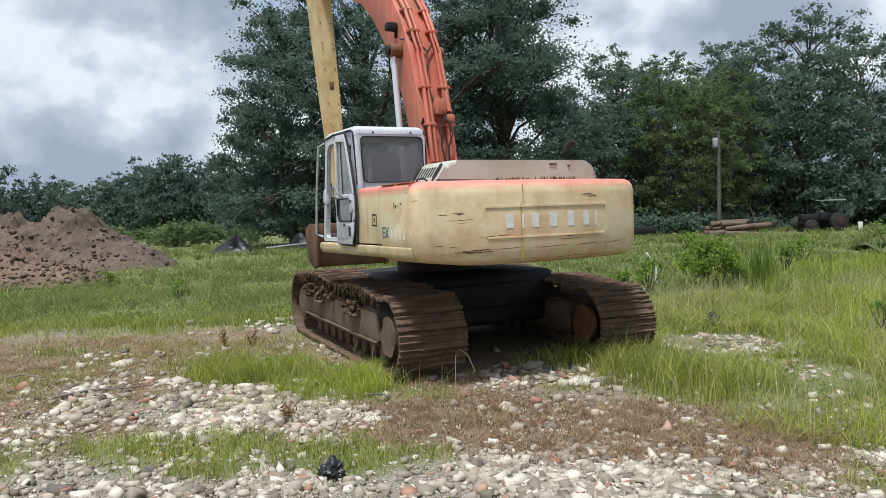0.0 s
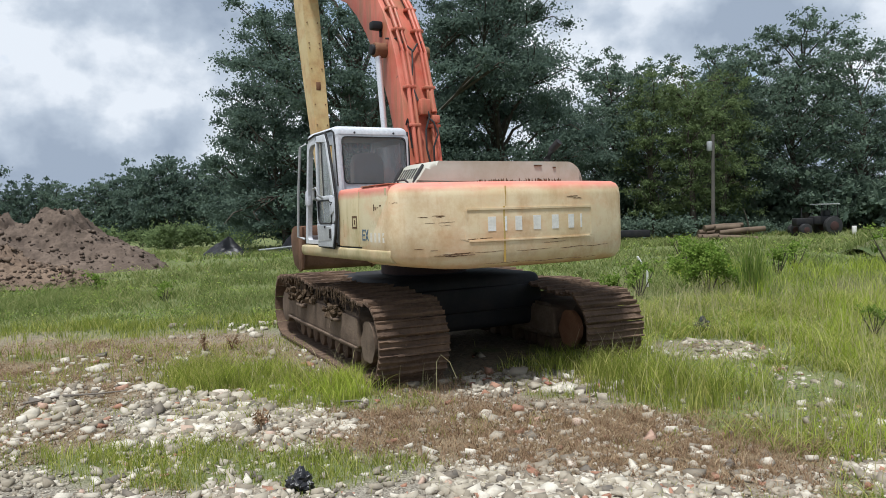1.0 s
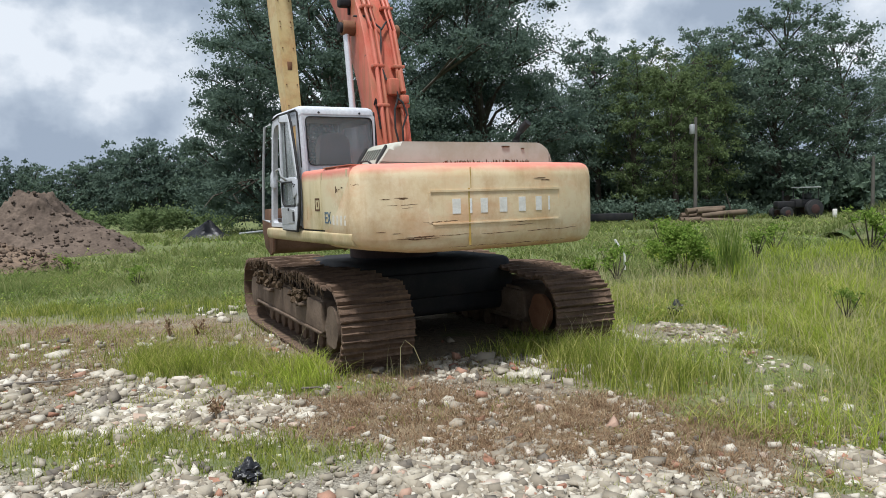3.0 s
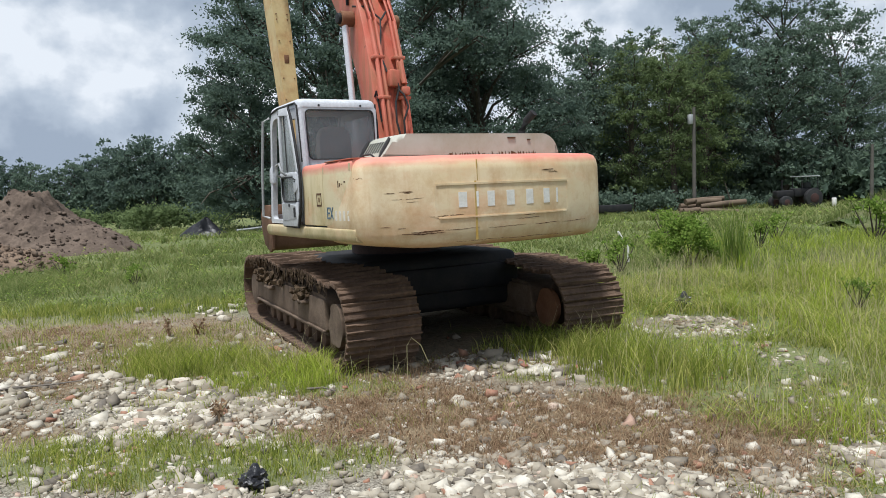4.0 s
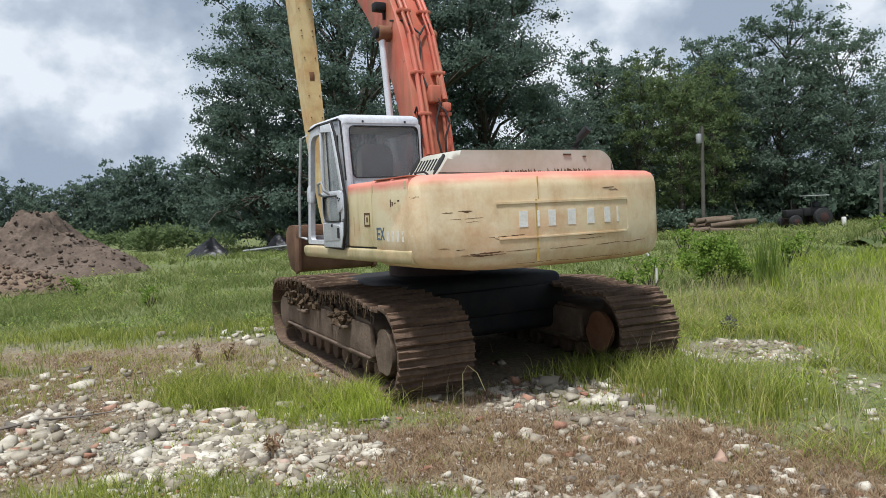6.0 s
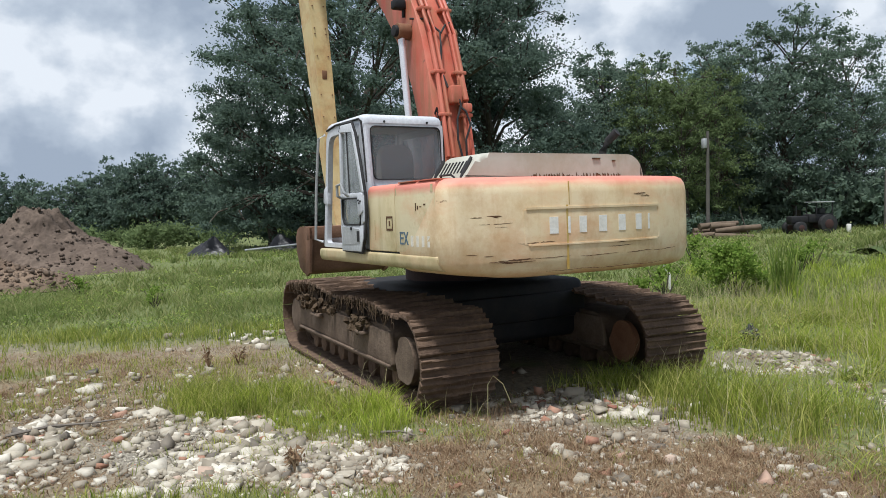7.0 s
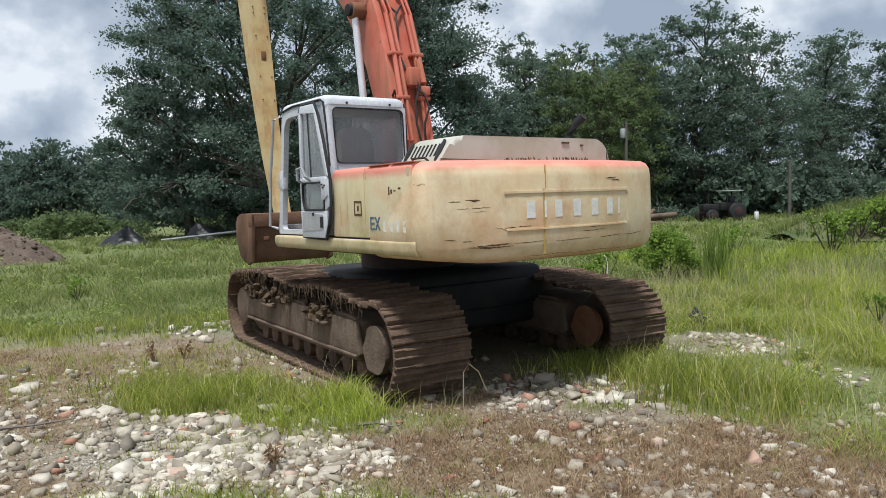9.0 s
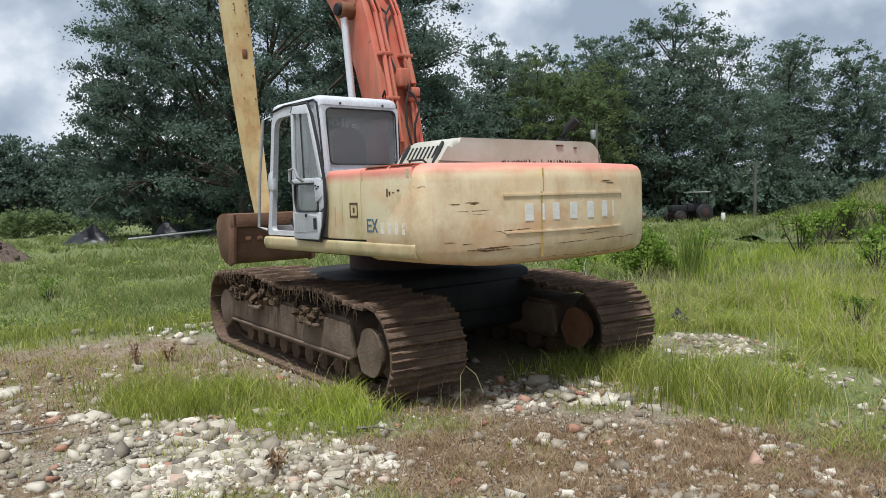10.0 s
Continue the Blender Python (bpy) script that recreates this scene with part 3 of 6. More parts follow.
def side_panels():
    """The long left side: two engine doors, the rounded bottom rail and the deck behind."""
    prof = rounded([(-1.5, 1.440), (-1.5, 2.10), (-1.05, 2.10), (-1.05, 1.440)], [0.01, 0.07, 0.01, 0.01], 5)
    part("door_gap", box(-1.488, -1.1, -2.90, -1.45, 1.40, 1.97), M_DARK, excavator)
    rear = part("side_door", prism(prof, "y", -2.872, -2.085, 0.008), M_SIDE, excavator, "bleached cream engine side door with faint lettering")
    front = part("side_door", prism(prof, "y", -2.075, -1.46, 0.008), M_SIDE, excavator, "cream side door with a red-tinged top and a small square emblem")
    rail = rounded([(-1.51, 1.285), (-1.51, 1.425), (-1.0, 1.425), (-1.0, 1.285)], [0.065, 0.03, 0.01, 0.01], 5)
    part("bottom_rail", prism(rail, "y", -2.90, -0.02, 0.01), M_SKIRT, excavator, "rounded dull cream bottom rail")
    # the underside's shade is in this deck's near-black colour
    part("deck", box(-1.05, 1.45, -2.9, 0.10, 1.22, 1.42, 0.02), M_DARK, excavator, "underside frame, coloured near-black for the shade there")
    part("right_side_panel", box(1.0, 1.48, -2.85, 0.6, 1.42, 2.08, 0.05), M_SIDE, excavator)
    part("tank_top", box(-0.42, 1.0, -2.85, -0.9, 1.42, 2.05, 0.03), M_SIDE, excavator)
    # slotted vents in the top edge of the side doors
    for y0, y1 in ((-2.50, -2.15), (-2.88, -2.53)):
        vent = part("vent_plate", box(-1.495, -1.30, y0, y1, 2.094, 2.106, 0.003), M_BOOM, rear)
        n = 13
        for i in range(n):
            y = y0 + 0.02 + (y1 - y0 - 0.04) * (i + 0.5) / n
            part("vent_slot", box(-1.47, -1.33, y - 0.006, y + 0.006, 2.104, 2.109), M_DARK, vent, smooth=False)
    # the model mark: two blue letters, then worn pale bars, on the rear door
    y = -2.375
    for w, mat in ((0.09, M_FAINT), (0.085, M_FAINT), (0.085, M_FAINT), (0.08, M_FAINT)):
        part("lettering_bar", box(-1.503, -1.49, y - w * 0.78, y - w * 0.22, 1.50, 1.60), mat, rear, smooth=False)
        y -= w + 0.022
    e_bars = box(-1.503, -1.49, -2.19, -2.172, 1.515, 1.635)
    for z in (1.515, 1.566, 1.617):
        box(-1.504, -1.49, -2.245, -2.172, z, z + 0.018, bm=e_bars)
    part("letter", e_bars, M_BLUE, rear, smooth=False)
    x_bars = bmesh.new()
    for p, q in ((-2.262, -2.336), (-2.336, -2.262)):
        prism([(p + 0.011, 1.515), (p - 0.011, 1.515), (q - 0.011, 1.635), (q + 0.011, 1.635)], "x", -1.503 if p > q else -1.504, -1.49, bm=x_bars)
    part("letter", x_bars, M_BLUE, rear, smooth=False)
    for a, b, c, d in ((-2.02, -1.88, 1.765, 1.785), (-2.02, -1.88, 1.645, 1.665), (-2.02, -2.005, 1.665, 1.765), (-1.895, -1.88, 1.665, 1.765), (-1.965, -1.935, 1.69, 1.74)):
        part("emblem_bar", box(-1.503, -1.49, a, b, c, d), M_SCRATCH, front, smooth=False)
    for a, b, c, d in ((-2.52, -2.50, 1.83, 1.90), (-2.56, -2.535, 1.84, 1.875), (-2.62, -2.585, 1.86, 1.868), (-2.70, -2.66, 1.875, 1.89), (-2.12, -2.10, 1.98, 2.05), (-1.62, -1.605, 1.55, 1.75), (-1.75, -1.742, 1.6, 1.78), (-2.84, -2.80, 1.99, 2.06)):
        part("scratch", box(-1.502, -1.49, a, b, c, d), M_SKIRT if c > 1.9 or c < 1.7 else M_SCRATCH, rear if a < -2.08 else front, smooth=False)


side_panels()


def hood():
    prof = rounded([(-1.12, 2.09), (-0.93, 2.345), (0.93, 2.345), (1.05, 2.26), (1.10, 2.09)], [0.01, 0.10, 0.10, 0.08, 0.01], 5)
    h = part("engine_hood", prism(prof, "y", -2.74, -2.08, 0.05, 3), M_HOOD, excavator, "raised grey-cream engine hood with rust along its foot")
    # slots and rubber catches on the sloping left end
    for i in range(7):
        y = -2.60 + i * 0.062
        part("vent_slot", tube([(-1.062, y, 2.165), (-0.982, y + 0.01, 2.275)], 0.0115, 6), M_DARK, h)
    for y in (-2.66, -2.15):
        part("catch", tube([(-1.10, y, 2.12), (-1.04, y, 2.21), (-0.98, y, 2.31)], [0.014, 0.026, 0.014], 7), M_RUBBER, h)
    part("handle", tube([(-1.14, -2.62, 2.12), (-1.17, -2.60, 2.15), (-1.17, -2.40, 2.15), (-1.14, -2.38, 2.12)], 0.011, 6), M_RUBBER, h)
    rs = random.Random(4)
    x = -0.36
    while x < 0.78:                                            # flaking rust along the hood's foot
        w = rs.uniform(0.008, 0.03)
        part("rust_flake", prism([(x, 2.112), (x + w, 2.112), (x + w * rs.uniform(0.5, 1.1), 2.118 + rs.uniform(0.004, 0.03)), (x + w * rs.uniform(-0.1, 0.4), 2.118 + rs.uniform(0.004, 0.04))], "y", -2.746, -2.735), M_SCRATCH, h, smooth=False)
        x += w + rs.uniform(-0.004, 0.03)
    part("rust_flake", box(0.40, 0.50, -2.752, -2.74, 2.29, 2.305), M_SCRATCH, h, smooth=False)
    part("rust_flake", box(0.66, 0.70, -2.752, -2.74, 2.27, 2.283), M_SCRATCH, h, smooth=False)
    part("exhaust_pipe", tube([(0.80, -2.42, 2.25), (0.81, -2.44, 2.40), (0.83, -2.50, 2.50), (0.87, -2.60, 2.59)], [0.042, 0.042, 0.042, 0.046], 12), M_DARK, excavator, "dark slanted exhaust stack")


hood()


def cab():
    """A grey-white operator's cab, its door swung right back against the side."""
    L, Rr, F, zb, zt = -1.43, -0.46, 0.03, 1.44, 2.86
    body = new("cab")
    body.parent = excavator
    body["label"] = "grey-white operator's cab with dark rubber-edged windows"
    # roof: a shallow dome with rounded edges
    bm = bmesh.new()
    rows = []
    base = rounded([(L - 0.004, -1.239), (Rr + 0.004, -1.239), (Rr + 0.004, F - 0.20), (L - 0.004, F - 0.20)], 0.07, 4)
    mid = Vector(((L + Rr) / 2, -0.6))
    for z, inset in ((2.781, 0.0), (2.825, 0.004), (2.855, 0.03), (2.878, 0.09), (2.89, 0.25)):
        rows.append([bm.verts.new((p[0] + (mid.x - p[0]) * inset, p[1] + (mid.y - p[1]) * inset, z)) for p in base])
    for a, b in zip(rows, rows[1:]):
        for i in range(len(base)):
            bm.faces.new((a[i], a[(i + 1) % len(base)], b[(i + 1) % len(base)], b[i]))
    bm.faces.new(rows[0][::-1])
    bm.faces.new(rows[-1])
    roof = part("roof", bm, M_CAB, body)
    part("roof_gutter", tube([(L - 0.012, F - 0.25, 2.80), (L - 0.012, -0.5, 2.835), (L - 0.012, -1.16, 2.83), (L - 0.012, -1.22, 2.80), (L - 0.008, -1.26, 2.55), (L - 0.008, -1.31, 2.15)], 0.011, 6), M_RUBBER, roof)
    for x in (-1.18, -0.66):
        part("roof_bolt", disc(x, -1.235, 2.80, 0.013, "y", 0.012, 8), M_RUBBER, roof)
    # rear wall round the window; it leans forward a little
    outer = rounded([(L, 2.06), (L, 2.78), (Rr, 2.78), (Rr, 2.06)], 0.03, 4)
    inner = rounded([(L + 0.115, 2.185), (L + 0.085, 2.745), (Rr - 0.045, 2.745), (Rr - 0.035, 2.185)], 0.06, 4)
    rear_wall = part("rear_wall", ring(outer, inner, "y", -1.235, -1.19), M_CAB, body)
    gask = rounded([(L + 0.105, 2.175), (L + 0.075, 2.755), (Rr - 0.035, 2.755), (Rr - 0.025, 2.175)], 0.07, 4)
    part("window_seal", ring(gask, inner, "y", -1.245, -1.20), M_RUBBER, rear_wall)
    part("rear_pane", prism(inner, "y", -1.222, -1.214), M_GLASS, rear_wall, "dusty grey rear window")
    part("lower_rear_wall", box(L, Rr, -1.30, -1.22, zb, 2.10, 0.01), M_CAB, body)
    # left rear quarter, pillars and sill
    quarter_o = [(-1.22, zb), (-1.22, 2.78), (-0.80, 2.78), (-0.80, zb)]
    quarter_i = [(-1.12, 2.0), (-1.12, 2.66), (-0.90, 2.66), (-0.90, 2.0)]
    part("rear_quarter", ring(quarter_o, quarter_i, "x", L, L + 0.04), M_CAB, body)
    part("rear_pillar", tube([(L + 0.03, -1.33, zb), (L + 0.03, -1.30, 2.05), (L + 0.03, -1.24, 2.5), (L + 0.03, -1.18, 2.80)], [0.05, 0.05, 0.05, 0.045], 10), M_CAB, body)
    # door opening: a rounded frame that narrows at the lock
    fo = rounded([(-0.80, zb), (-0.80, 2.80), (F - 0.24, 2.79), (F - 0.02, zb)], [0.02, 0.05, 0.12, 0.03], 5)
    fi = rounded([(-0.75, zb + 0.05), (-0.75, 2.73), (F - 0.30, 2.72), (F - 0.115, zb + 0.05)], [0.03, 0.06, 0.14, 0.06], 5)
    frame_ob = part("doorway", ring(fo, fi, "x", L - 0.01, L + 0.05), M_CAB, body)
    part("lock_plate", prism(rounded([(F - 0.21, 1.93), (F - 0.20, 2.16), (F - 0.10, 2.13), (F - 0.06, 1.96)], 0.03, 3), "x", L - 0.016, L + 0.03, 0.004), M_CAB, frame_ob)
    # front: pillars and a broad open screen
    part("front_pillar", tube([(Rr - 0.03, F, zb), (Rr - 0.03, F - 0.22, 2.79)], 0.035, 8), M_CAB, body)
    part("front_sill", box(L, Rr, F - 0.06, F, zb, zb + 0.10, 0.01), M_CAB, body)
    part("floor", box(L, Rr, -1.2, F, zb, zb + 0.035, 0.005), M_RUST, body, "rusty cab floor")
    # right wall with a tall window
    wo = [(-1.2, zb), (-1.2, 2.79), (F - 0.23, 2.79), (F, zb)]
    wi = [(-1.1, 1.95), (-1.1, 2.70), (F - 0.32, 2.70), (F - 0.20, 1.95)]
    part("right_wall", ring(wo, wi, "x", Rr - 0.04, Rr), M_CAB, body)
    part("side_pane", prism(wi, "x", Rr - 0.024, Rr - 0.018), M_GLASS_DOOR, body)
    part("wiring", tube([(Rr + 0.02, -1.17, 2.83), (Rr + 0.03, -1.19, 2.6), (Rr + 0.03, -1.2, 2.3), (Rr + 0.04, -1.2, 2.1)], 0.012, 6), M_RUBBER, body)
    # the seat seen through the windows
    seat = part("seat", prism(rounded([(-1.03, 1.86), (-1.02, 2.60), (-0.62, 2.60), (-0.60, 1.86)], 0.12, 5), "y", -0.80, -0.66, 0.04, 3), M_SEAT, body, "worn pale grey high-backed seat")
    part("cushion", box(-1.05, -0.60, -0.75, -0.28, 1.80, 1.93, 0.04), M_SEAT, seat)
    part("pedestal", box(-1.0, -0.65, -0.7, -0.35, zb, 1.82, 0.02), M_INNER, seat)
    part("lever", tube([(-1.25, -0.30, zb + 0.03), (-1.27, -0.24, 1.62)], 0.012, 6), M_DARK, body)
    part("console", box(-0.70, -0.52, -0.6, 0.0, zb, 1.85, 0.02), M_INNER, body)
    # the door, latched back flat along the side
    door = new("door")
    door.parent = body
    door["label"] = "grey-white cab door latched fully open"
    dx0, dx1 = -1.565, -1.525
    cx = -1.15
    lo_o = rounded([(-1.40, 1.70), (-1.40, 1.99), (-0.905, 1.99), (-0.905, 1.70)], [0.05, 0.03, 0.03, 0.20], 5)

    # door skin as bands round the two openings
    band = [((-0.86, 1.425), (-1.37, 1.425), (-1.44, 1.56), (-1.45, 1.70), (-0.85, 1.70)),
            ((-0.85, 1.99), (-1.475, 1.99), (-1.465, 2.04), (-0.855, 2.04)),
            ((-0.855, 1.70), (-0.905, 1.70), (-0.905, 2.0), (-0.855, 2.0)),
            ((-1.40, 1.70), (-1.49, 1.74), (-1.495, 2.0), (-1.40, 2.0)),
            ((-0.86, 2.04), (-0.91, 2.04), (-0.935, 2.70), (-0.885, 2.72)),
            ((-1.42, 2.04), (-1.48, 2.04), (-1.285, 2.66), (-1.225, 2.70)),
            ((-0.885, 2.70), (-0.93, 2.78), (-1.22, 2.775), (-1.29, 2.65), (-1.225, 2.69))]
    for poly in band:
        part("door_member", prism(list(poly), "x", dx0, dx1, 0.010, 2), M_CAB, door)
    part("door_edge", tube([(-1.54, -0.85, 1.43), (-1.54, -1.37, 1.415), (-1.545, -1.45, 1.56), (-1.545, -1.505, 1.78), (-1.545, -1.505, 2.0), (-1.545, -1.40, 2.38), (-1.545, -1.30, 2.67), (-1.545, -1.22, 2.785), (-1.545, -0.93, 2.79), (-1.545, -0.875, 2.72)], 0.016, 8), M_RUBBER, door)
    part("upper_pane", prism([(-1.40, 2.04), (-1.22, 2.68), (-1.085, 2.69), (-1.12, 2.04)], "x", -1.552, -1.546), M_GLASS_DOOR, door)
    part("upper_pane", prism([(-1.12, 2.04), (-1.085, 2.69), (-0.93, 2.69), (-0.91, 2.04)], "x", -1.542, -1.536), M_GLASS_DOOR, door)
    part("pane_rail", tube([(-1.55, -1.105, 2.04), (-1.55, -1.075, 2.69)], 0.011, 6), M_RUBBER, door)
    part("lower_pane", prism(lo_o, "x", -1.55, -1.544), M_GLASS_DOOR, door)
    part("pane_seal", ring(lo_o, [(cx + (y - cx) * 0.94, 1.86 + (z - 1.86) * 0.90) for y, z in lo_o], "x", dx0 - 0.006, dx1), M_RUBBER, door)
    part("handle", tube([(-1.57, -0.89, 2.00), (-1.62, -0.92, 2.02), (-1.625, -0.93, 2.13), (-1.625, -1.05, 2.145), (-1.62, -1.10, 2.05), (-1.57, -1.11, 2.01)], 0.016, 8), M_GALV, door, "grey grab handle")
    part("latch", prism(rounded([(-1.36, 1.79), (-1.35, 2.02), (-1.47, 2.03), (-1.48, 1.84)], 0.02, 3), "x", -1.578, -1.55, 0.005), M_CAB, door)
    for y, z in ((-1.38, 1.96), (-1.40, 1.93), (-1.43, 1.95)):
        part("latch_slot", box(-1.582, -1.575, y - 0.02, y + 0.014, z - 0.008, z + 0.008), M_DARK, door, smooth=False)
    part("lower_plate", prism(rounded([(-0.90, 1.49), (-0.90, 1.69), (-1.37, 1.66), (-1.37, 1.51)], 0.02, 3), "x", -1.57, -1.56), M_GALV, door)
    part("lower_slot", box(-1.574, -1.568, -1.36, -1.30, 1.53, 1.64), M_DARK, door, smooth=False)
    part("lower_slot", box(-1.574, -1.568, -1.17, -1.13, 1.65, 1.68), M_DARK, door, smooth=False)
    # tall bent grab rail in front of the doorway
    part("grab_rail", tube([(L - 0.03, F - 0.05, 1.50), (L - 0.10, F + 0.02, 1.53), (L - 0.10, F - 0.06, 2.1), (L - 0.09, F - 0.18, 2.72), (L - 0.02, F - 0.22, 2.76)], 0.017, 8), M_GALV, body, "thin bent grab rail")


cab()


def boom_line(s):
    return 0.20 + 0.05 * s


def boom():
    """The cranked boom: back curve and belly curve in side view, closed box section."""
    back = [(-0.62, 1.75), (-0.47, 2.45), (-0.36, 3.0), (-0.23, 3.55), (-0.06, 4.05), (0.12, 4.42), (0.36, 4.78), (0.66, 5.10), (1.15, 5.50), (1.9, 5.95), (3.2, 6.45), (4.5, 6.85)]
    belly = [(0.02, 1.70), (0.05, 2.45), (0.10, 3.00), (0.28, 3.45), (0.55, 3.92), (0.82, 4.28), (1.15, 4.64), (1.52, 4.98), (1.98, 5.30), (2.6, 5.55), (3.6, 6.0), (4.6, 6.45)]
    bm = bmesh.new()
    rows = []
    for (y0, z0), (y1, z1) in zip(back, belly):
        c0, c1 = boom_line(y0), boom_line(y1)
        rows.append([bm.verts.new((c0 - 0.25, y0, z0)), bm.verts.new((c0 + 0.25, y0, z0)), bm.verts.new((c1 + 0.25, y1, z1)), bm.verts.new((c1 - 0.25, y1, z1))])
    for a, b in zip(rows, rows[1:]):
        for i in range(4):
            bm.faces.new((a[i], a[(i + 1) % 4], b[(i + 1) % 4], b[i]))
    bm.faces.new(rows[0])
    bm.faces.new(rows[-1][::-1])
    long_edges = [e for e in bm.edges if any(set(e.verts) == {a[i], b[i]} for a, b in zip(rows, rows[1:]) for i in range(4))]
    bmesh.ops.bevel(bm, geom=long_edges, offset=0.018, segments=2, affect="EDGES", profile=0.5)
    ob = part("boom", bm, M_BOOM, excavator, "faded orange-red cranked boom with dark scorched stains")
    # hydraulic lines along its back
    for dx, r in ((-0.17, 0.030), (-0.095, 0.026), (0.13, 0.024), (0.19, 0.030)):
        part("hydraulic_pipe", tube([(boom_line(y) + dx, y - 0.075, z + 0.035) for y, z in back[1:11]], r, 8), M_BOOM, ob)
    for i in (2, 3, 5, 6, 8):
        y, z = back[i]
        for dx in (-0.14, 0.16):
            part("pipe_clamp", box(boom_line(y) + dx - 0.085, boom_line(y) + dx + 0.085, y - 0.115, y + 0.0, z - 0.005, z + 0.04, 0.01), M_BOOM, ob)
    part("valve_block", box(boom_line(0) - 0.08, boom_line(0) + 0.07, -0.50, -0.32, 3.16, 3.38, 0.02), M_BOOM, ob)
    part("valve_block", box(boom_line(0) + 0.08, boom_line(0) + 0.20, -0.52, -0.30, 3.05, 3.16, 0.02), M_BOOM, ob)
    part("valve_block", tube([(boom_line(0) + 0.14, -0.44, 3.2), (boom_line(0) + 0.14, -0.36, 3.5)], [0.05, 0.04], 10), M_BOOM, ob)
    for pts in ([(0.20, -0.58, 2.45), (0.16, -0.54, 2.7), (0.17, -0.52, 2.95), (0.24, -0.50, 3.14), (0.20, -0.47, 3.3)],
                [(0.26, -0.57, 2.45), (0.24, -0.60, 2.7), (0.31, -0.60, 2.88), (0.28, -0.55, 3.05), (0.22, -0.50, 3.12)],
                [(0.12, -0.40, 3.36), (0.08, -0.30, 3.6), (0.14, -0.22, 3.9), (0.20, -0.10, 4.12), (0.05, 0.02, 4.30), (-0.07, 0.2, 4.33)],
                [(0.20, -0.12, 4.1), (0.30, -0.06, 4.22), (0.42, -0.05, 4.28)],
                [(-0.02, -0.46, 2.7), (-0.05, -0.40, 3.1), (-0.06, 0.0, 2.6)]):
        part("hose", tube(pts, 0.014, 7), M_RUBBER, ob)
    # cross pin with its bosses, and the work lamp above
    part("pin_boss", disc(-0.12, 0.30, 4.18, 0.105, "x", 0.10, 20, 0.012), M_RUST, ob)
    part("pin_boss", disc(-0.235, 0.30, 4.18, 0.075, "x", 0.03, 16, 0.008), M_DARK, ob)
    part("pin_boss", disc(0.55, 0.30, 4.18, 0.105, "x", 0.10, 20, 0.012), M_RUST, ob)
    lamp = part("work_lamp", box(-0.20, -0.03, 0.36, 0.50, 4.50, 4.62, 0.025), M_DARK, ob, "small dark work lamp")
    part("bracket", tube([(-0.05, 0.42, 4.50), (-0.05, 0.42, 4.40)], 0.02, 6), M_DARK, lamp)
    for x in (-0.155, 0.575):
        cyl = part("boom_cylinder", tube([(x, 0.02, 1.60), (x, 0.09, 2.45)], 0.095, 16), M_BOOM, excavator)
        part("rod", tube([(x, 0.09, 2.44), (x, 0.30, 4.12)], 0.046, 14), M_CHROME, cyl, "bright steel piston rod")
    # the stick, hanging nearly upright ahead of the cab
    def stick_x(z):
        return 0.40 - 0.045 * (z - 3.4)
    bm = bmesh.new()
    rows = []
    for z, y0, d in ((1.35, 4.10, 0.16), (1.9, 4.22, 0.22), (2.6, 4.30, 0.30), (3.4, 4.38, 0.38), (4.4, 4.44, 0.45), (5.4, 4.50, 0.50), (6.3, 4.54, 0.54), (6.9, 4.56, 0.5)):
        c, w = stick_x(z) + 0.02, 0.115 + 0.008 * z
        rows.append([bm.verts.new((c - w, y0, z)), bm.verts.new((c + w, y0, z)), bm.verts.new((c + w, y0 + d, z)), bm.verts.new((c - w, y0 + d, z))])
    for a, b in zip(rows, rows[1:]):
        for i in range(4):
            bm.faces.new((a[i], a[(i + 1) % 4], b[(i + 1) % 4], b[i]))
    bm.faces.new(rows[0])
    bm.faces.new(rows[-1][::-1])
    bmesh.ops.bevel(bm, geom=[e for e in bm.edges if abs(e.verts[0].co.z - e.verts[1].co.z) > 0.3], offset=0.015, segments=2, affect="EDGES")
    st = part("stick", bm, M_STICK, excavator, "yellowed stick arm with rust blotches")
    part("rust_patch", box(stick_x(4.4) - 0.03, stick_x(4.4) + 0.06, 4.428, 4.45, 4.28, 4.44, 0.004), M_RUST, st)
    for z in (3.6, 4.0, 4.7, 5.1, 5.2, 5.6):
        for dx in (-0.09, 0.12):
            part("bolt", disc(stick_x(z) + dx, 4.40 + (z - 3.4) * 0.055, z, 0.012, "y", 0.03, 8), M_RUST, st)
    # bucket, curled under the stick
    bk = rounded([(3.46, 1.62), (3.46, 1.36), (3.56, 0.84), (3.95, 0.80), (4.22, 1.05), (4.24, 1.55), (4.0, 1.64)], [0.02, 0.05, 0.10, 0.15, 0.15, 0.08, 0.05], 4)
    bucket = part("bucket", prism(bk, "x", -0.36, 1.02, 0.03, 2), M_BUCKET, excavator, "rusty digging bucket carried under the stick")
    part("wear_band", box(-0.41, 1.06, 3.42, 3.56, 1.42, 1.64, 0.015), M_BUCKET, bucket)
    for x in (-0.38, 1.04):
        part("side_cutter", prism([(3.42, 1.62), (3.42, 1.34), (3.50, 0.86), (3.66, 0.80), (3.72, 0.86), (3.62, 1.05), (3.60, 1.62)], "x", x - 0.025, x + 0.025, 0.006), M_BUCKET, bucket)
    for i in range(6):
        part("weld_plate", box(-0.20 + i * 0.2, -0.10 + i * 0.2, 3.455, 3.50, 1.20, 1.27, 0.01), M_RUST, bucket)


boom()


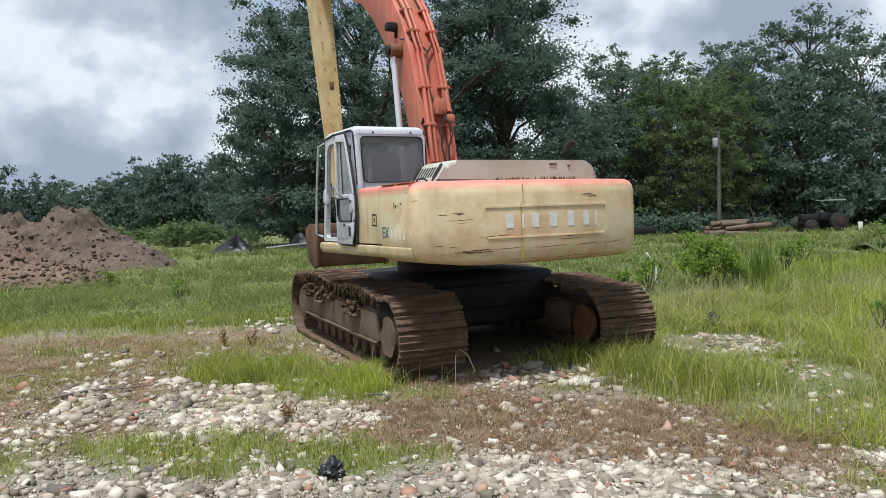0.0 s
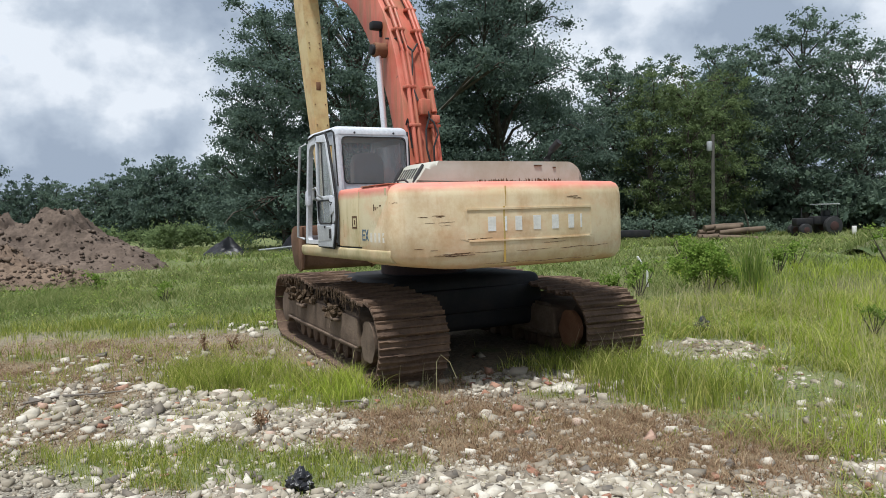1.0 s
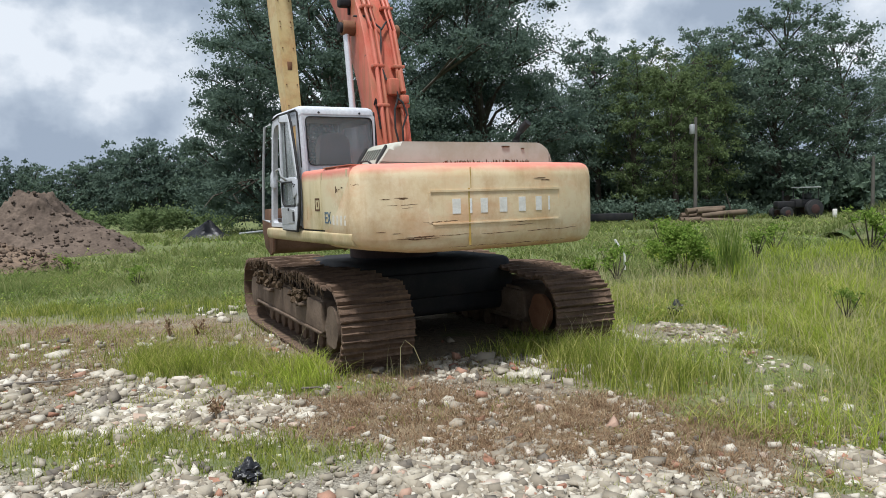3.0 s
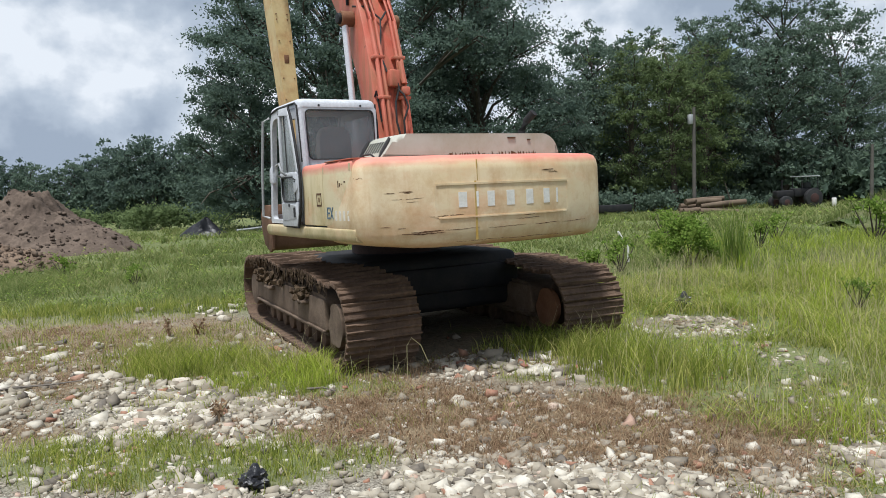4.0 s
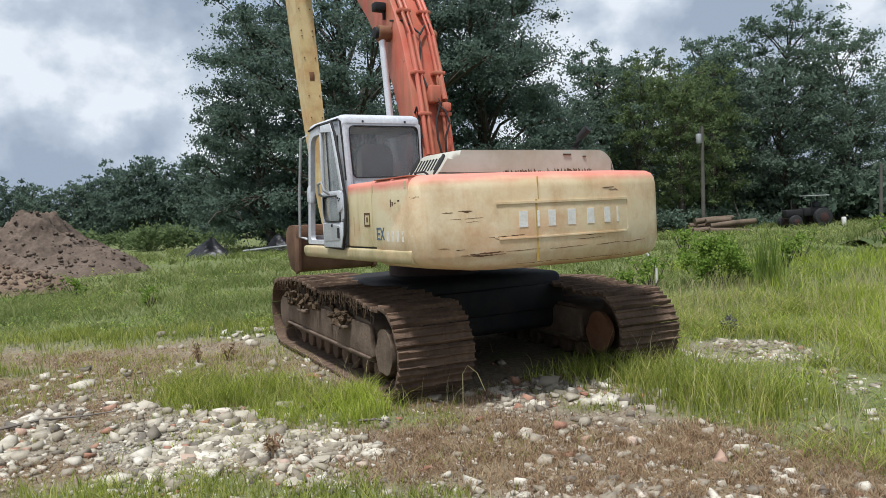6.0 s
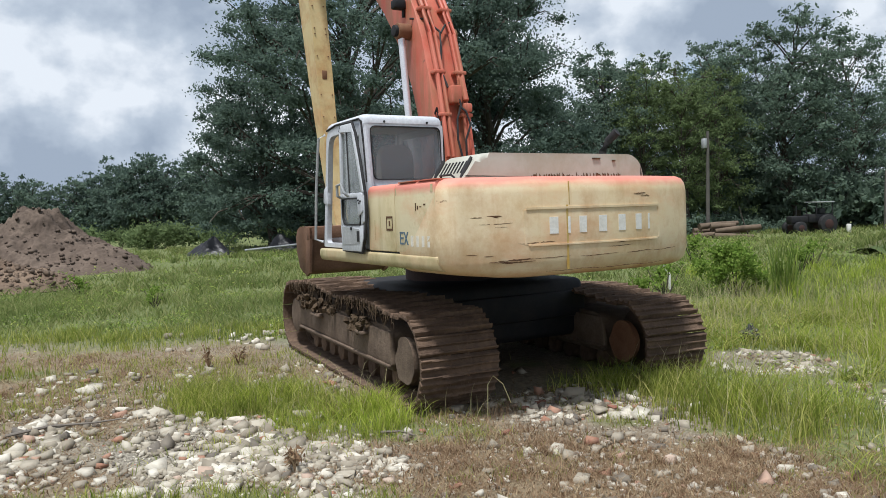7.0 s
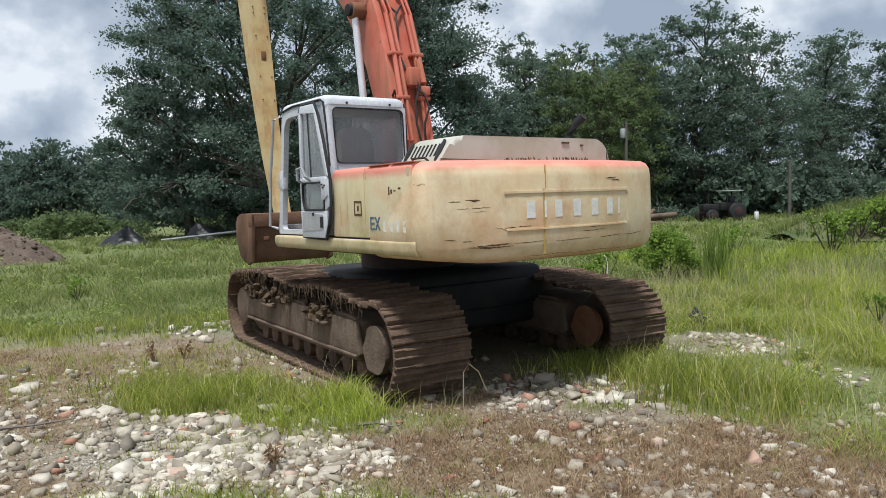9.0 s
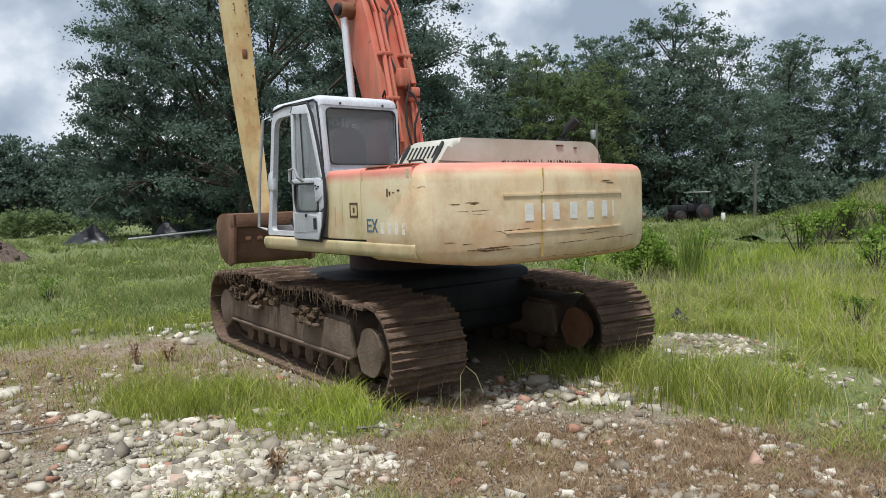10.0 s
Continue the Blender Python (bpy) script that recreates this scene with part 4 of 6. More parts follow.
def undercarriage():
    part("turntable", disc(0.28, -0.10, 1.10, 0.62, "z", 0.14, 40, 0.02), M_TURN, excavator, "dark swing ring")
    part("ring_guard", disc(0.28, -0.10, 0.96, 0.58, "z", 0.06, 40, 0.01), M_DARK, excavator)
    # widened and lowered to block light; near-black colour holds the shade under the machine
    car = part("car_body", box(-0.72, 1.52, -1.25, 1.0, 0.22, 0.94, 0.10, 3), M_DARK, excavator, "frame between the tracks, coloured near-black for the shade there")
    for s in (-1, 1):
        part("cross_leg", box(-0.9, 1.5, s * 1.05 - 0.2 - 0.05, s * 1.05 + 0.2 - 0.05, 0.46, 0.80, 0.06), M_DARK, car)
    r, half, pitch, wide = 0.445, 1.98, 0.207, 0.84
    path_len = 4 * half + 2 * math.pi * r
    count = round(path_len / pitch)

    def on_path(s):
        """Place (y, z) and the turn of a shoe, s metres along the loop from the middle of the top, going back."""
        s %= path_len
        if s < half:
            y, z, a = -s, 2 * r, 0.0
        elif s < half + math.pi * r:
            a = (s - half) / r
            y, z = -half - r * math.sin(a), r + r * math.cos(a)
        elif s < 3 * half + math.pi * r:
            y, z, a = -half + (s - half - math.pi * r), 0.0, math.pi
        elif s < 3 * half + 2 * math.pi * r:
            a = math.pi + (s - 3 * half - math.pi * r) / r
            y, z = half - r * math.sin(a), r + r * math.cos(a)
        else:
            y, z, a = half - (s - 3 * half - 2 * math.pi * r), 2 * r, 0.0
        if a == 0.0:
            z += -0.035 * math.cos(y / half * math.pi * 2) + 0.045 * smooth01(y, -half, 1.0)
        return y, z, a
    shoes = []
    for k in range(5):
        rs = random.Random(k)
        bm = bmesh.new()
        w = wide / 2
        prof = [(-pitch * 0.49, 0.0), (-pitch * 0.49, 0.018), (-pitch * 0.45, 0.050), (-pitch * 0.39, 0.052), (-pitch * 0.33, 0.026), (-pitch * 0.10, 0.024), (-pitch * 0.05, 0.046), (pitch * 0.02, 0.046), (pitch * 0.07, 0.024), (pitch * 0.28, 0.026), (pitch * 0.33, 0.044), (pitch * 0.39, 0.040), (pitch * 0.46, 0.010), (pitch * 0.50, 0.0)]
        n = 8
        rows = [[bm.verts.new((-w + 2 * w * i / n, p, q + (rs.uniform(-0.006, 0.012) if q > 0.01 else 0) + 0.012 * noise.noise(Vector((i * 0.8 + 9 * k, p * 9, 0))))) for p, q in prof] for i in range(n + 1)]
        for a, b in zip(rows, rows[1:]):
            for i in range(len(prof)):
                bm.faces.new((a[i], a[(i + 1) % len(prof)], b[(i + 1) % len(prof)], b[i]))
        bm.faces.new(rows[0])
        bm.faces.new(rows[-1][::-1])
        shoes.append(finish(bm, M_SHOE, "track_shoe", True, 30))
    for side, (cx, cy, sink, turn) in ((-1, (-0.93, -0.02, -0.075, -3.0)), (1, (1.78, -0.22, -0.155, -4.0))):
        base = new("crawler_track")
        base.parent = excavator
        base["label"] = "crawler track caked with dry brown mud"
        base.matrix_local = pose(cx, cy, sink, 0.6, 0, turn)
        rs = random.Random(side + 8)
        for i in range(count):
            y, z, a = on_path(i * path_len / count)
            ob = new("track_shoe", shoes[rs.randrange(5)])
            ob.parent = base
            ob.matrix_local = Matrix.Translation((rs.uniform(-0.006, 0.006), y, z)) @ Matrix.Rotation(a, 4, "X")
        o = side                                             # outer side
        fr = part("track_frame", prism(rounded([(-1.60, 0.26), (-1.60, 0.66), (-1.45, 0.72), (1.45, 0.72), (1.75, 0.66), (1.75, 0.30), (1.5, 0.26)], 0.05, 3), "x", -0.33, 0.33, 0.02), M_MUDSTEEL, base, "mud-caked side frame")
        for sx in (-1, 1):
            part("frame_cover", prism(rounded([(-1.66, 0.33), (-1.60, 0.68), (1.62, 0.70), (1.72, 0.36)], 0.05, 3), "x", sx * 0.345 - 0.03, sx * 0.345 + 0.03, 0.012), M_MUDSTEEL, fr)
            part("bottom_flange", box(min(sx * 0.28, sx * 0.40), max(sx * 0.28, sx * 0.40), -1.62, 1.66, 0.315, 0.345, 0.01), M_MUDSTEEL, fr)
            for y in (-0.85, 0.75):
                part("step_bracket", box(min(sx * 0.34, sx * 0.46), max(sx * 0.34, sx * 0.46), y - 0.16, y + 0.16, 0.57, 0.615, 0.02), M_MUDSTEEL, fr)
            part("end_hub", rough_up(disc(sx * 0.345, -half, r, 0.225, "x", 0.03, 40, 0.02), 0.03, 7.0), M_MUDSTEEL if sx == o else M_RUST, base)
            part("end_hub", disc(sx * 0.30, half, r, 0.25, "x", 0.05, 24, 0.03), M_MUDSTEEL, base)
        part("sprocket", disc(0, -half, r, 0.385, "x", 0.07, 30, 0.01), M_MUDSTEEL, base)
        part("idler", disc(0, half, r, 0.385, "x", 0.10, 30, 0.02), M_MUDSTEEL, base)
        for i in range(9):
            y = -1.42 + i * 0.355
            part("track_roller", disc(0, y, 0.155, 0.115, "x", 0.24, 16, 0.02), M_SHOE, base)
        for y in (-0.7, 0.7):
            part("carrier_roller", disc(0, y, 0.72, 0.07, "x", 0.2, 14, 0.01), M_MUDSTEEL, base)
        for sx in (-0.10, 0.10):                              # chain links
            part("link_chain", tube([(sx, *on_path(i * path_len / 60)[:2]) for i in range(61)], 0.035, 5, cap=False), M_SHOE, base)
        # clods lying on the frame and hanging from the upper run
        rs = np.random.RandomState(3 + side)
        for y0, y1, x0, zz, n in ((-1.05, -0.25, 0.38 * o, 0.68, 60), (0.1, 1.6, 0.37 * o, 0.74, 90)):
            bm = bmesh.new()
            for i in range(n):
                p = Vector((x0 + rs.uniform(-0.07, 0.06), rs.uniform(y0, y1), zz + rs.uniform(-0.10, 0.07)))
                res = bmesh.ops.create_icosphere(bm, subdivisions=1, radius=rs.uniform(0.015, 0.05), matrix=Matrix.Translation(p))
                for v in res["verts"]:
                    v.co += noise.noise_vector(v.co * 17) * 0.035
            tagged(part("mud", bm, M_MUD, base, "crumbling clods of dried mud"), kind="stuff")
        bm = bmesh.new()
        for i in range(150):                                  # straw and roots hanging over the shoes' edges
            y = rs.uniform(-1.9, 1.9)
            z = on_path(-y)[1]
            x = o * (wide / 2 + rs.uniform(-0.03, 0.02))
            ln = rs.uniform(0.03, 0.14)
            tube([(x, y, z + 0.03), (x + o * 0.015, y + rs.uniform(-0.03, 0.03), z - ln * 0.4), (x + o * rs.uniform(-0.01, 0.03), y + rs.uniform(-0.05, 0.05), z - ln)], [0.007, 0.005, 0.003], 4, bm)
        tagged(part("root_fringe", bm, M_MUD, base), kind="stuff")
        bm = bmesh.new()                                       # loose earth on the upper run
        for i in range(130):
            y = rs.uniform(-1.7, 2.0)
            p = Vector((rs.uniform(-0.42, 0.42), y, on_path(-y)[1] + 0.035))
            res = bmesh.ops.create_icosphere(bm, subdivisions=1, radius=rs.uniform(0.012, 0.045), matrix=Matrix.Translation(p) @ Matrix.Diagonal((1, 1, 0.5, 1)))
            for v in res["verts"]:
                v.co += noise.noise_vector(v.co * 30) * 0.012
    tagged(part("loose_earth", bm, M_MUD, base), kind="stuff")


undercarriage()

# ---- vegetation helpers ----


def blades(px, py, height, width, lean, seed, segs=3, curl=0.5):
    """Vertices and triangles of curved, tapering grass blades that grow from the ground."""
    r = np.random.RandomState(seed)
    n = len(px)
    a, b = r.uniform(0, 2 * np.pi, n), r.uniform(0, 2 * np.pi, n)
    base = np.stack([px, py, ground_z(px, py) - 0.01], 1)
    bend = np.stack([np.cos(b), np.sin(b), np.zeros(n)], 1) * (lean * r.uniform(0.2, 1.0, n) * height)[:, None]
    side = np.stack([np.cos(a), np.sin(a), np.zeros(n)], 1) * (width * 0.5)[:, None]
    rows = []
    for k in range(segs + 1):
        t = k / segs
        mid = base + bend * (t ** 2) + np.array([0, 0, 1.0]) * (height * (t - curl * 0.35 * t ** 3))[:, None]
        if k < segs:
            rows += [mid - side * (1 - 0.75 * t), mid + side * (1 - 0.75 * t)]
        else:
            rows.append(mid)
    per = 2 * segs + 1
    verts = np.stack(rows, 1).reshape(-1, 3)
    t0 = []
    for k in range(segs - 1):
        i = 2 * k
        t0 += [(i, i + 1, i + 3), (i, i + 3, i + 2)]
    i = 2 * (segs - 1)
    t0.append((i, i + 1, i + 2))
    tris = (np.arange(n)[:, None, None] * per + np.array(t0)[None]).reshape(-1, 3)
    return verts, tris


def scatter(n, x0, x1, y0, y1, weight, seed, clump=0.0):
    """Places in a rectangle, kept by a weight between 0 and 1."""
    r = np.random.RandomState(seed)
    x, y = r.uniform(x0, x1, n), r.uniform(y0, y1, n)
    if clump:
        m = max(8, n // 48)
        cx, cy = r.uniform(x0, x1, m), r.uniform(y0, y1, m)
        k = r.randint(0, m, n)
        own = r.rand(n) < 0.7
        x, y = np.where(own, cx[k] + r.normal(0, clump, n), x), np.where(own, cy[k] + r.normal(0, clump, n), y)
    keep = r.rand(n) < weight(x, y)
    return x[keep], y[keep]


def under_machine(x, y):
    """1 where a track stands."""
    c, s = math.cos(radians(28)), math.sin(radians(28))
    u, v = (x + 0.432) * c + (y - 10.892) * s, -(x + 0.432) * s + (y - 10.892) * c
    u2 = u - 0.07 * v
    left = (np.abs(u2 + 0.89) < 0.45) & (np.abs(v) < 2.35)
    right = (np.abs(u2 - 1.78) < 0.45) & (np.abs(v + 0.2) < 2.35)
    belly = (np.abs(u2 - 0.45) < 1.3) & (v > -2.15) & (v < 2.4)
    return np.maximum((left | right).astype(float), 0.93 * belly)


def join(sets):
    verts, tris, k = [], [], 0
    for v, t in sets:
        verts.append(v)
        tris.append(t + k)
        k += len(v)
    return np.concatenate(verts), np.concatenate(tris)


def grass():
    # tall grass right of and behind the machine
    def w_tall(x, y):
        g = cover(x, y)[1]
        tall = np.maximum(smooth01(x, 1.4, 2.8), smooth01(y, 13, 16))
        gap = 1 - 0.92 * np.clip(wobble(x, y, 2.1, 44) * 1.8 - 0.15 + 0.5 * wobble(x, y, 6.0, 43), 0, 1)
        gap = gap * (1 - 0.8 * blob(x, y, 3.3, 8.7, 1.25, 0.6, 0, 24))
        return g * tall * gap * (1 - under_machine(x, y)) * smooth01(g, 0.25, 0.7)
    r = np.random.RandomState(70)
    sets = []
    for x0, x1, y0, y1, n, h0, h1, w0, w1, seed in ((0.8, 6.5, 3.6, 9.0, 30000, 0.06, 0.36, 0.006, 0.013, 71), (1.0, 12, 8.5, 15.5, 40000, 0.10, 0.42, 0.009, 0.018, 72)):
        x, y = scatter(n, x0, x1, y0, y1, w_tall, seed, 0.13)
        h = r.uniform(h0, h1, len(x)) * (0.55 + 0.32 * wobble(x, y, 2.4, 45) + 0.45 * smooth01(x + 0.25 * (y - 6), 2.6, 5.5)) * (1 - 0.55 * np.maximum(blob(x, y, 2.6, 9.0, 1.5, 0.9, 20, 49), blob(x, y, 1.9, 7.9, 1.2, 0.8, 0, 52)))
        sets.append(blades(x, y, h, r.uniform(w0, w1, len(x)), 1.7, seed, 3, 0.8))
    tagged(new("tall_grass", fast_mesh("tall_grass", *join(sets), M_GRASS)), "tall sunlit green grass beside the excavator", "grass", kind="stuff")

    # short green patches on the gravel, by the tracks and under the machine
    def w_short(x, y):
        g, t = cover(x, y)[1], np.maximum(smooth01(x, 1.2, 2.6), 0)
        return np.clip(g * 1.1, 0, 1) * (1 - 0.8 * t) * (1 - under_machine(x, y))
    sets = []
    x, y = scatter(80000, -6.5, 2.6, 3.4, 9.5, w_short, 73, 0.09)
    near_track = blob(x, y, -2.0, 8.9, 1.8, 0.8, -34, 14)
    strip = blob(x, y, -1.75, 5.85, 1.5, 0.6, -10, 13)
    h = r.uniform(0.03, 0.17, len(x)) * (0.8 + 1.7 * near_track * (0.55 + 0.6 * wobble(x, y, 3.5, 63)) + 0.5 * strip)
    sets.append(blades(x, y, h, r.uniform(0.005, 0.011, len(x)), 0.9, 73, 2))
    x, y = scatter(26000, -9, 3.0, 8.5, 14.5, w_short, 74, 0.12)
    h = r.uniform(0.10, 0.34, len(x))
    sets.append(blades(x, y, h, r.uniform(0.008, 0.014, len(x)), 0.7, 74, 2))
    # a thick tuft between and behind the tracks
    x, y = scatter(3800, 0.4, 2.6, 8.2, 9.8, lambda x, y: blob(x, y, 1.75, 8.95, 0.65, 0.45, 25, 46) * (1 - under_machine(x, y)), 75, 0.08)
    sets.append(blades(x, y, r.uniform(0.16, 0.42, len(x)), r.uniform(0.006, 0.012, len(x)), 0.8, 75, 3))
    x, y = scatter(5200, 1.2, 3.8, 6.4, 9.2, lambda x, y: blob(x, y, 2.45, 7.75, 0.8, 0.55, -20, 47, 0.8), 76, 0.10)
    sets.append(blades(x, y, r.uniform(0.18, 0.70, len(x)) * (0.3 + 0.8 * blob(x, y, 2.45, 7.75, 0.8, 0.55, -20, 47, 0.9)), r.uniform(0.006, 0.012, len(x)), 0.7, 76, 3))
    # thin grass over the dry ground beside the machine
    x, y = scatter(36000, -10, -1.0, 7.0, 14, lambda x, y: 0.75 * smooth01(wobble(x, y, 1.7, 97) + 0.4 * wobble(x, y, 5.0, 98), -0.25, 0.6) * (1 - under_machine(x, y)), 99, 0.12)
    sets.append(blades(x, y, r.uniform(0.05, 0.20, len(x)), r.uniform(0.005, 0.011, len(x)), 1.0, 99, 2))
    # scattered weeds in the stones
    x, y = scatter(15000, -6, 4.5, 3.2, 9, lambda x, y: 0.9 * smooth01(wobble(x, y, 2.6, 58), -0.3, 0.6), 77, 0.06)
    sets.append(blades(x, y, r.uniform(0.03, 0.12, len(x)), r.uniform(0.004, 0.009, len(x)), 1.0, 77, 2))
    tagged(new("short_grass", fast_mesh("short_grass", *join(sets), M_GRASS)), "patches of short green grass among the stones", "grass", kind="stuff")

    # tufts of the same grass, with sunlight put into their lighter colour
    sets = []
    x, y = scatter(20000, 1.2, 7.5, 4.0, 12, lambda x, y: w_tall(x, y) * smooth01(wobble(x, y, 2.6, 60), 0.0, 0.5), 85, 0.07)
    sets.append(blades(x, y, r.uniform(0.15, 0.5, len(x)), r.uniform(0.007, 0.013, len(x)), 1.0, 85, 3))
    x, y = scatter(9000, -3.4, 0.4, 7.4, 10.2, lambda x, y: w_short(x, y) * smooth01(wobble(x, y, 3.1, 61), -0.1, 0.4), 86, 0.07)
    sets.append(blades(x, y, r.uniform(0.10, 0.34, len(x)), r.uniform(0.006, 0.011, len(x)), 1.0, 86, 3))
    x, y = scatter(7000, 6, 16, 9, 22, w_tall, 87, 0.15)
    sets.append(blades(x, y, r.uniform(0.3, 0.7, len(x)), r.uniform(0.014, 0.024, len(x)), 0.8, 87, 2))
    tagged(new("grass_tufts", fast_mesh("grass_tufts", *join(sets), M_TUFT)), "yellow-green grass tufts in a lighter, sunlit colour", "grass", kind="stuff")

    # the field behind
    def w_field(x, y):
        return cover(x, y)[1] * (np.abs(x - 0.1 * y) < 0.72 * y + 2) * (1 - under_machine(x, y))
    sets = []
    for y0, y1, xr, n, h1, w1, seed in ((13, 20, 15, 42000, 0.42, 0.028, 78), (20, 32, 25, 36000, 0.42, 0.050, 79), (32, 58, 42, 30000, 0.48, 0.085, 80)):
        x, y = scatter(n, -xr, xr * 1.1, y0, y1, w_field, seed, 0.22)
        clear = 1 - np.clip(blob(x, y, -15.5, 30, 7, 5.5, 30, 50) + blob(x, y, 17.5, 25.5, 4, 3, 0, 51), 0, 1)
        k = r.rand(len(x)) < clear
        x, y = x[k], y[k]
        sets.append(blades(x, y, r.uniform(0.35, 1.0, len(x)) * h1 * (0.35 + 0.65 * smooth01(y + wobble(x, y, 0.9, 62), 13, 19)), r.uniform(0.5, 1.0, len(x)) * w1, 1.6, seed, 2))
    tagged(new("field_grass", fast_mesh("field_grass", *join(sets), M_GRASS_FAR)), "rough green meadow grass reaching to the trees", "grass", kind="stuff")

    # dry brown thatch
    def w_dry(x, y):
        d = cover(x, y)[2]
        return np.clip(d * 1.15, 0, 1) * (1 - under_machine(x, y))
    sets = []
    x, y = scatter(110000, -8.5, 4.2, 3.0, 12.5, w_dry, 81, 0.10)
    sets.append(blades(x, y, r.uniform(0.03, 0.10, len(x)), r.uniform(0.005, 0.011, len(x)), 2.8, 81, 2, 1.0))
    x, y = scatter(52000, -1.6, 4.2, 4.2, 8.4, lambda x, y: blob(x, y, 1.35, 6.25, 2.1, 0.98, -18, 31), 89, 0.06)
    sets.append(blades(x, y, r.uniform(0.05, 0.15, len(x)), r.uniform(0.004, 0.008, len(x)), 1.7, 89, 2, 1.0))
    x, y = scatter(3200, -2.6, 1.2, 6.2, 9.3, lambda x, y: blob(x, y, -0.5, 8.3, 1.6, 0.45, -30, 48) * (1 - under_machine(x, y)), 82, 0.1)
    sets.append(blades(x, y, r.uniform(0.08, 0.26, len(x)), r.uniform(0.003, 0.006, len(x)), 1.0, 82, 2, 1.0))
    # loose straw and leaf litter between the stones
    x, y = scatter(34000, -7, 4.5, 3.6, 11.0, lambda x, y: smooth01(wobble(x, y, 2.2, 66), -0.35, 0.35) * (1 - under_machine(x, y)), 88, 0.10)
    sets.append(blades(x, y, r.uniform(0.03, 0.09, len(x)), r.uniform(0.004, 0.010, len(x)), 3.0, 88, 2, 1.0))
    tagged(new("dry_grass", fast_mesh("dry_grass", *join(sets), M_DRY)), "matted dry brown grass on bare soil", "grass", kind="stuff")

    # seeding stalks standing over the grass
    x, y = scatter(9000, 1.6, 11, 4.2, 17, w_tall, 83)
    sets = [blades(x, y, r.uniform(0.35, 0.85, len(x)), np.full(len(x), 0.0065), 0.5, 83, 3, 0.6)]
    x, y = scatter(420, -2.9, 0.0, 7.6, 10.4, lambda x, y: blob(x, y, -1.6, 8.9, 1.8, 0.6, -31, 14) * (1 - under_machine(x, y)), 84)
    sets.append(blades(x, y, r.uniform(0.25, 0.55, len(x)), np.full(len(x), 0.006), 0.6, 84, 3, 0.6))
    tagged(new("grass_stalks", fast_mesh("grass_stalks", *join(sets), M_STALK)), "pale seeding grass stalks", "grass", kind="stuff")


grass()


def ground_leaves():
    """Broad-leaved weeds growing low among the grass, clump by clump."""
    r = np.random.RandomState(120)
    sets = []
    for n, x0, x1, y0, y1, size, high, seed in ((30000, 1.6, 7.5, 4.0, 9.5, 0.016, 0.20, 121), (34000, 1.6, 14, 9.0, 20, 0.028, 0.34, 122), (30000, -13, -1.5, 11.5, 22, 0.030, 0.30, 123), (8000, -3.8, 0.2, 6.6, 10.6, 0.014, 0.14, 124), (26000, -26, 28, 20, 40, 0.055, 0.45, 125)):
        x, y = scatter(n, x0, x1, y0, y1, lambda x, y: cover(x, y)[1] * smooth01(wobble(x, y, 1.5, seed) + 0.5 * wobble(x, y, 5.0, seed + 9), -0.1, 0.5) * (1 - under_machine(x, y)), seed, 0.16 if size < 0.02 else 0.3)
        n = len(x)
        p = np.stack([x, y, ground_z(x, y) + high * r.uniform(0.05, 1.0, n) ** 1.5 * (0.6 + 0.4 * wobble(x, y, 2.2, seed + 3))], 1)
        a, tilt = r.uniform(0, 6.283, n), r.uniform(-0.7, 0.7, n)
        u = np.stack([np.cos(a), np.sin(a), tilt], 1) * (size * r.uniform(0.5, 1.4, n))[:, None]
        v = np.stack([-np.sin(a), np.cos(a), r.uniform(-0.4, 0.4, n)], 1) * (size * 0.5)
        sets.append((np.stack([p - u, p + v, p + u, p - v], 1).reshape(-1, 3), (np.arange(n)[:, None, None] * 4 + np.array([[0, 1, 2], [0, 2, 3]])).reshape(-1, 3)))
    tagged(new("leafy_weeds", fast_mesh("leafy_weeds", *join(sets), M_WEED)), "low broad-leaved green weeds among the grass", "weeds", kind="stuff")


ground_leaves()

# ---- gravel ----
CUBE8 = np.array([(x, y, z) for z in (-1, 1) for y in (-1, 1) for x in (-1, 1)]) * 0.72
CUBE12 = np.array([(0, 2, 3), (0, 3, 1), (4, 5, 7), (4, 7, 6), (0, 1, 5), (0, 5, 4), (2, 6, 7), (2, 7, 3), (0, 4, 6), (0, 6, 2), (1, 3, 7), (1, 7, 5)])


def turns(n, r):
    """Random upright turns with a little tilt."""
    a, b = r.uniform(0, 2 * np.pi, n), r.normal(0, 0.5, n)
    c, s, cb, sb = np.cos(a), np.sin(a), np.cos(b), np.sin(b)
    return np.stack([np.stack([c, -s * cb, s * sb], 1), np.stack([s, c * cb, -c * sb], 1), np.stack([0 * c, sb, cb], 1)], 1)


def stones(x, y, size, seed, lift=0.25):
    r = np.random.RandomState(seed)
    n = len(x)
    v = CUBE8[None] + r.uniform(-0.40, 0.40, (n, 8, 3))
    v = v * (size[:, None] * np.stack([r.uniform(0.8, 1.35, n), r.uniform(0.65, 1.05, n), r.uniform(0.5, 0.95, n)], 1))[:, None, :]
    v = np.einsum("nij,nkj->nki", turns(n, r), v)
    v = v + np.stack([x, y, ground_z(x, y) + size * lift * r.uniform(0.2, 1.2, n)], 1)[:, None, :]
    tris = (np.arange(n)[:, None, None] * 8 + CUBE12[None]).reshape(-1, 3)
    return v.reshape(-1, 3), tris


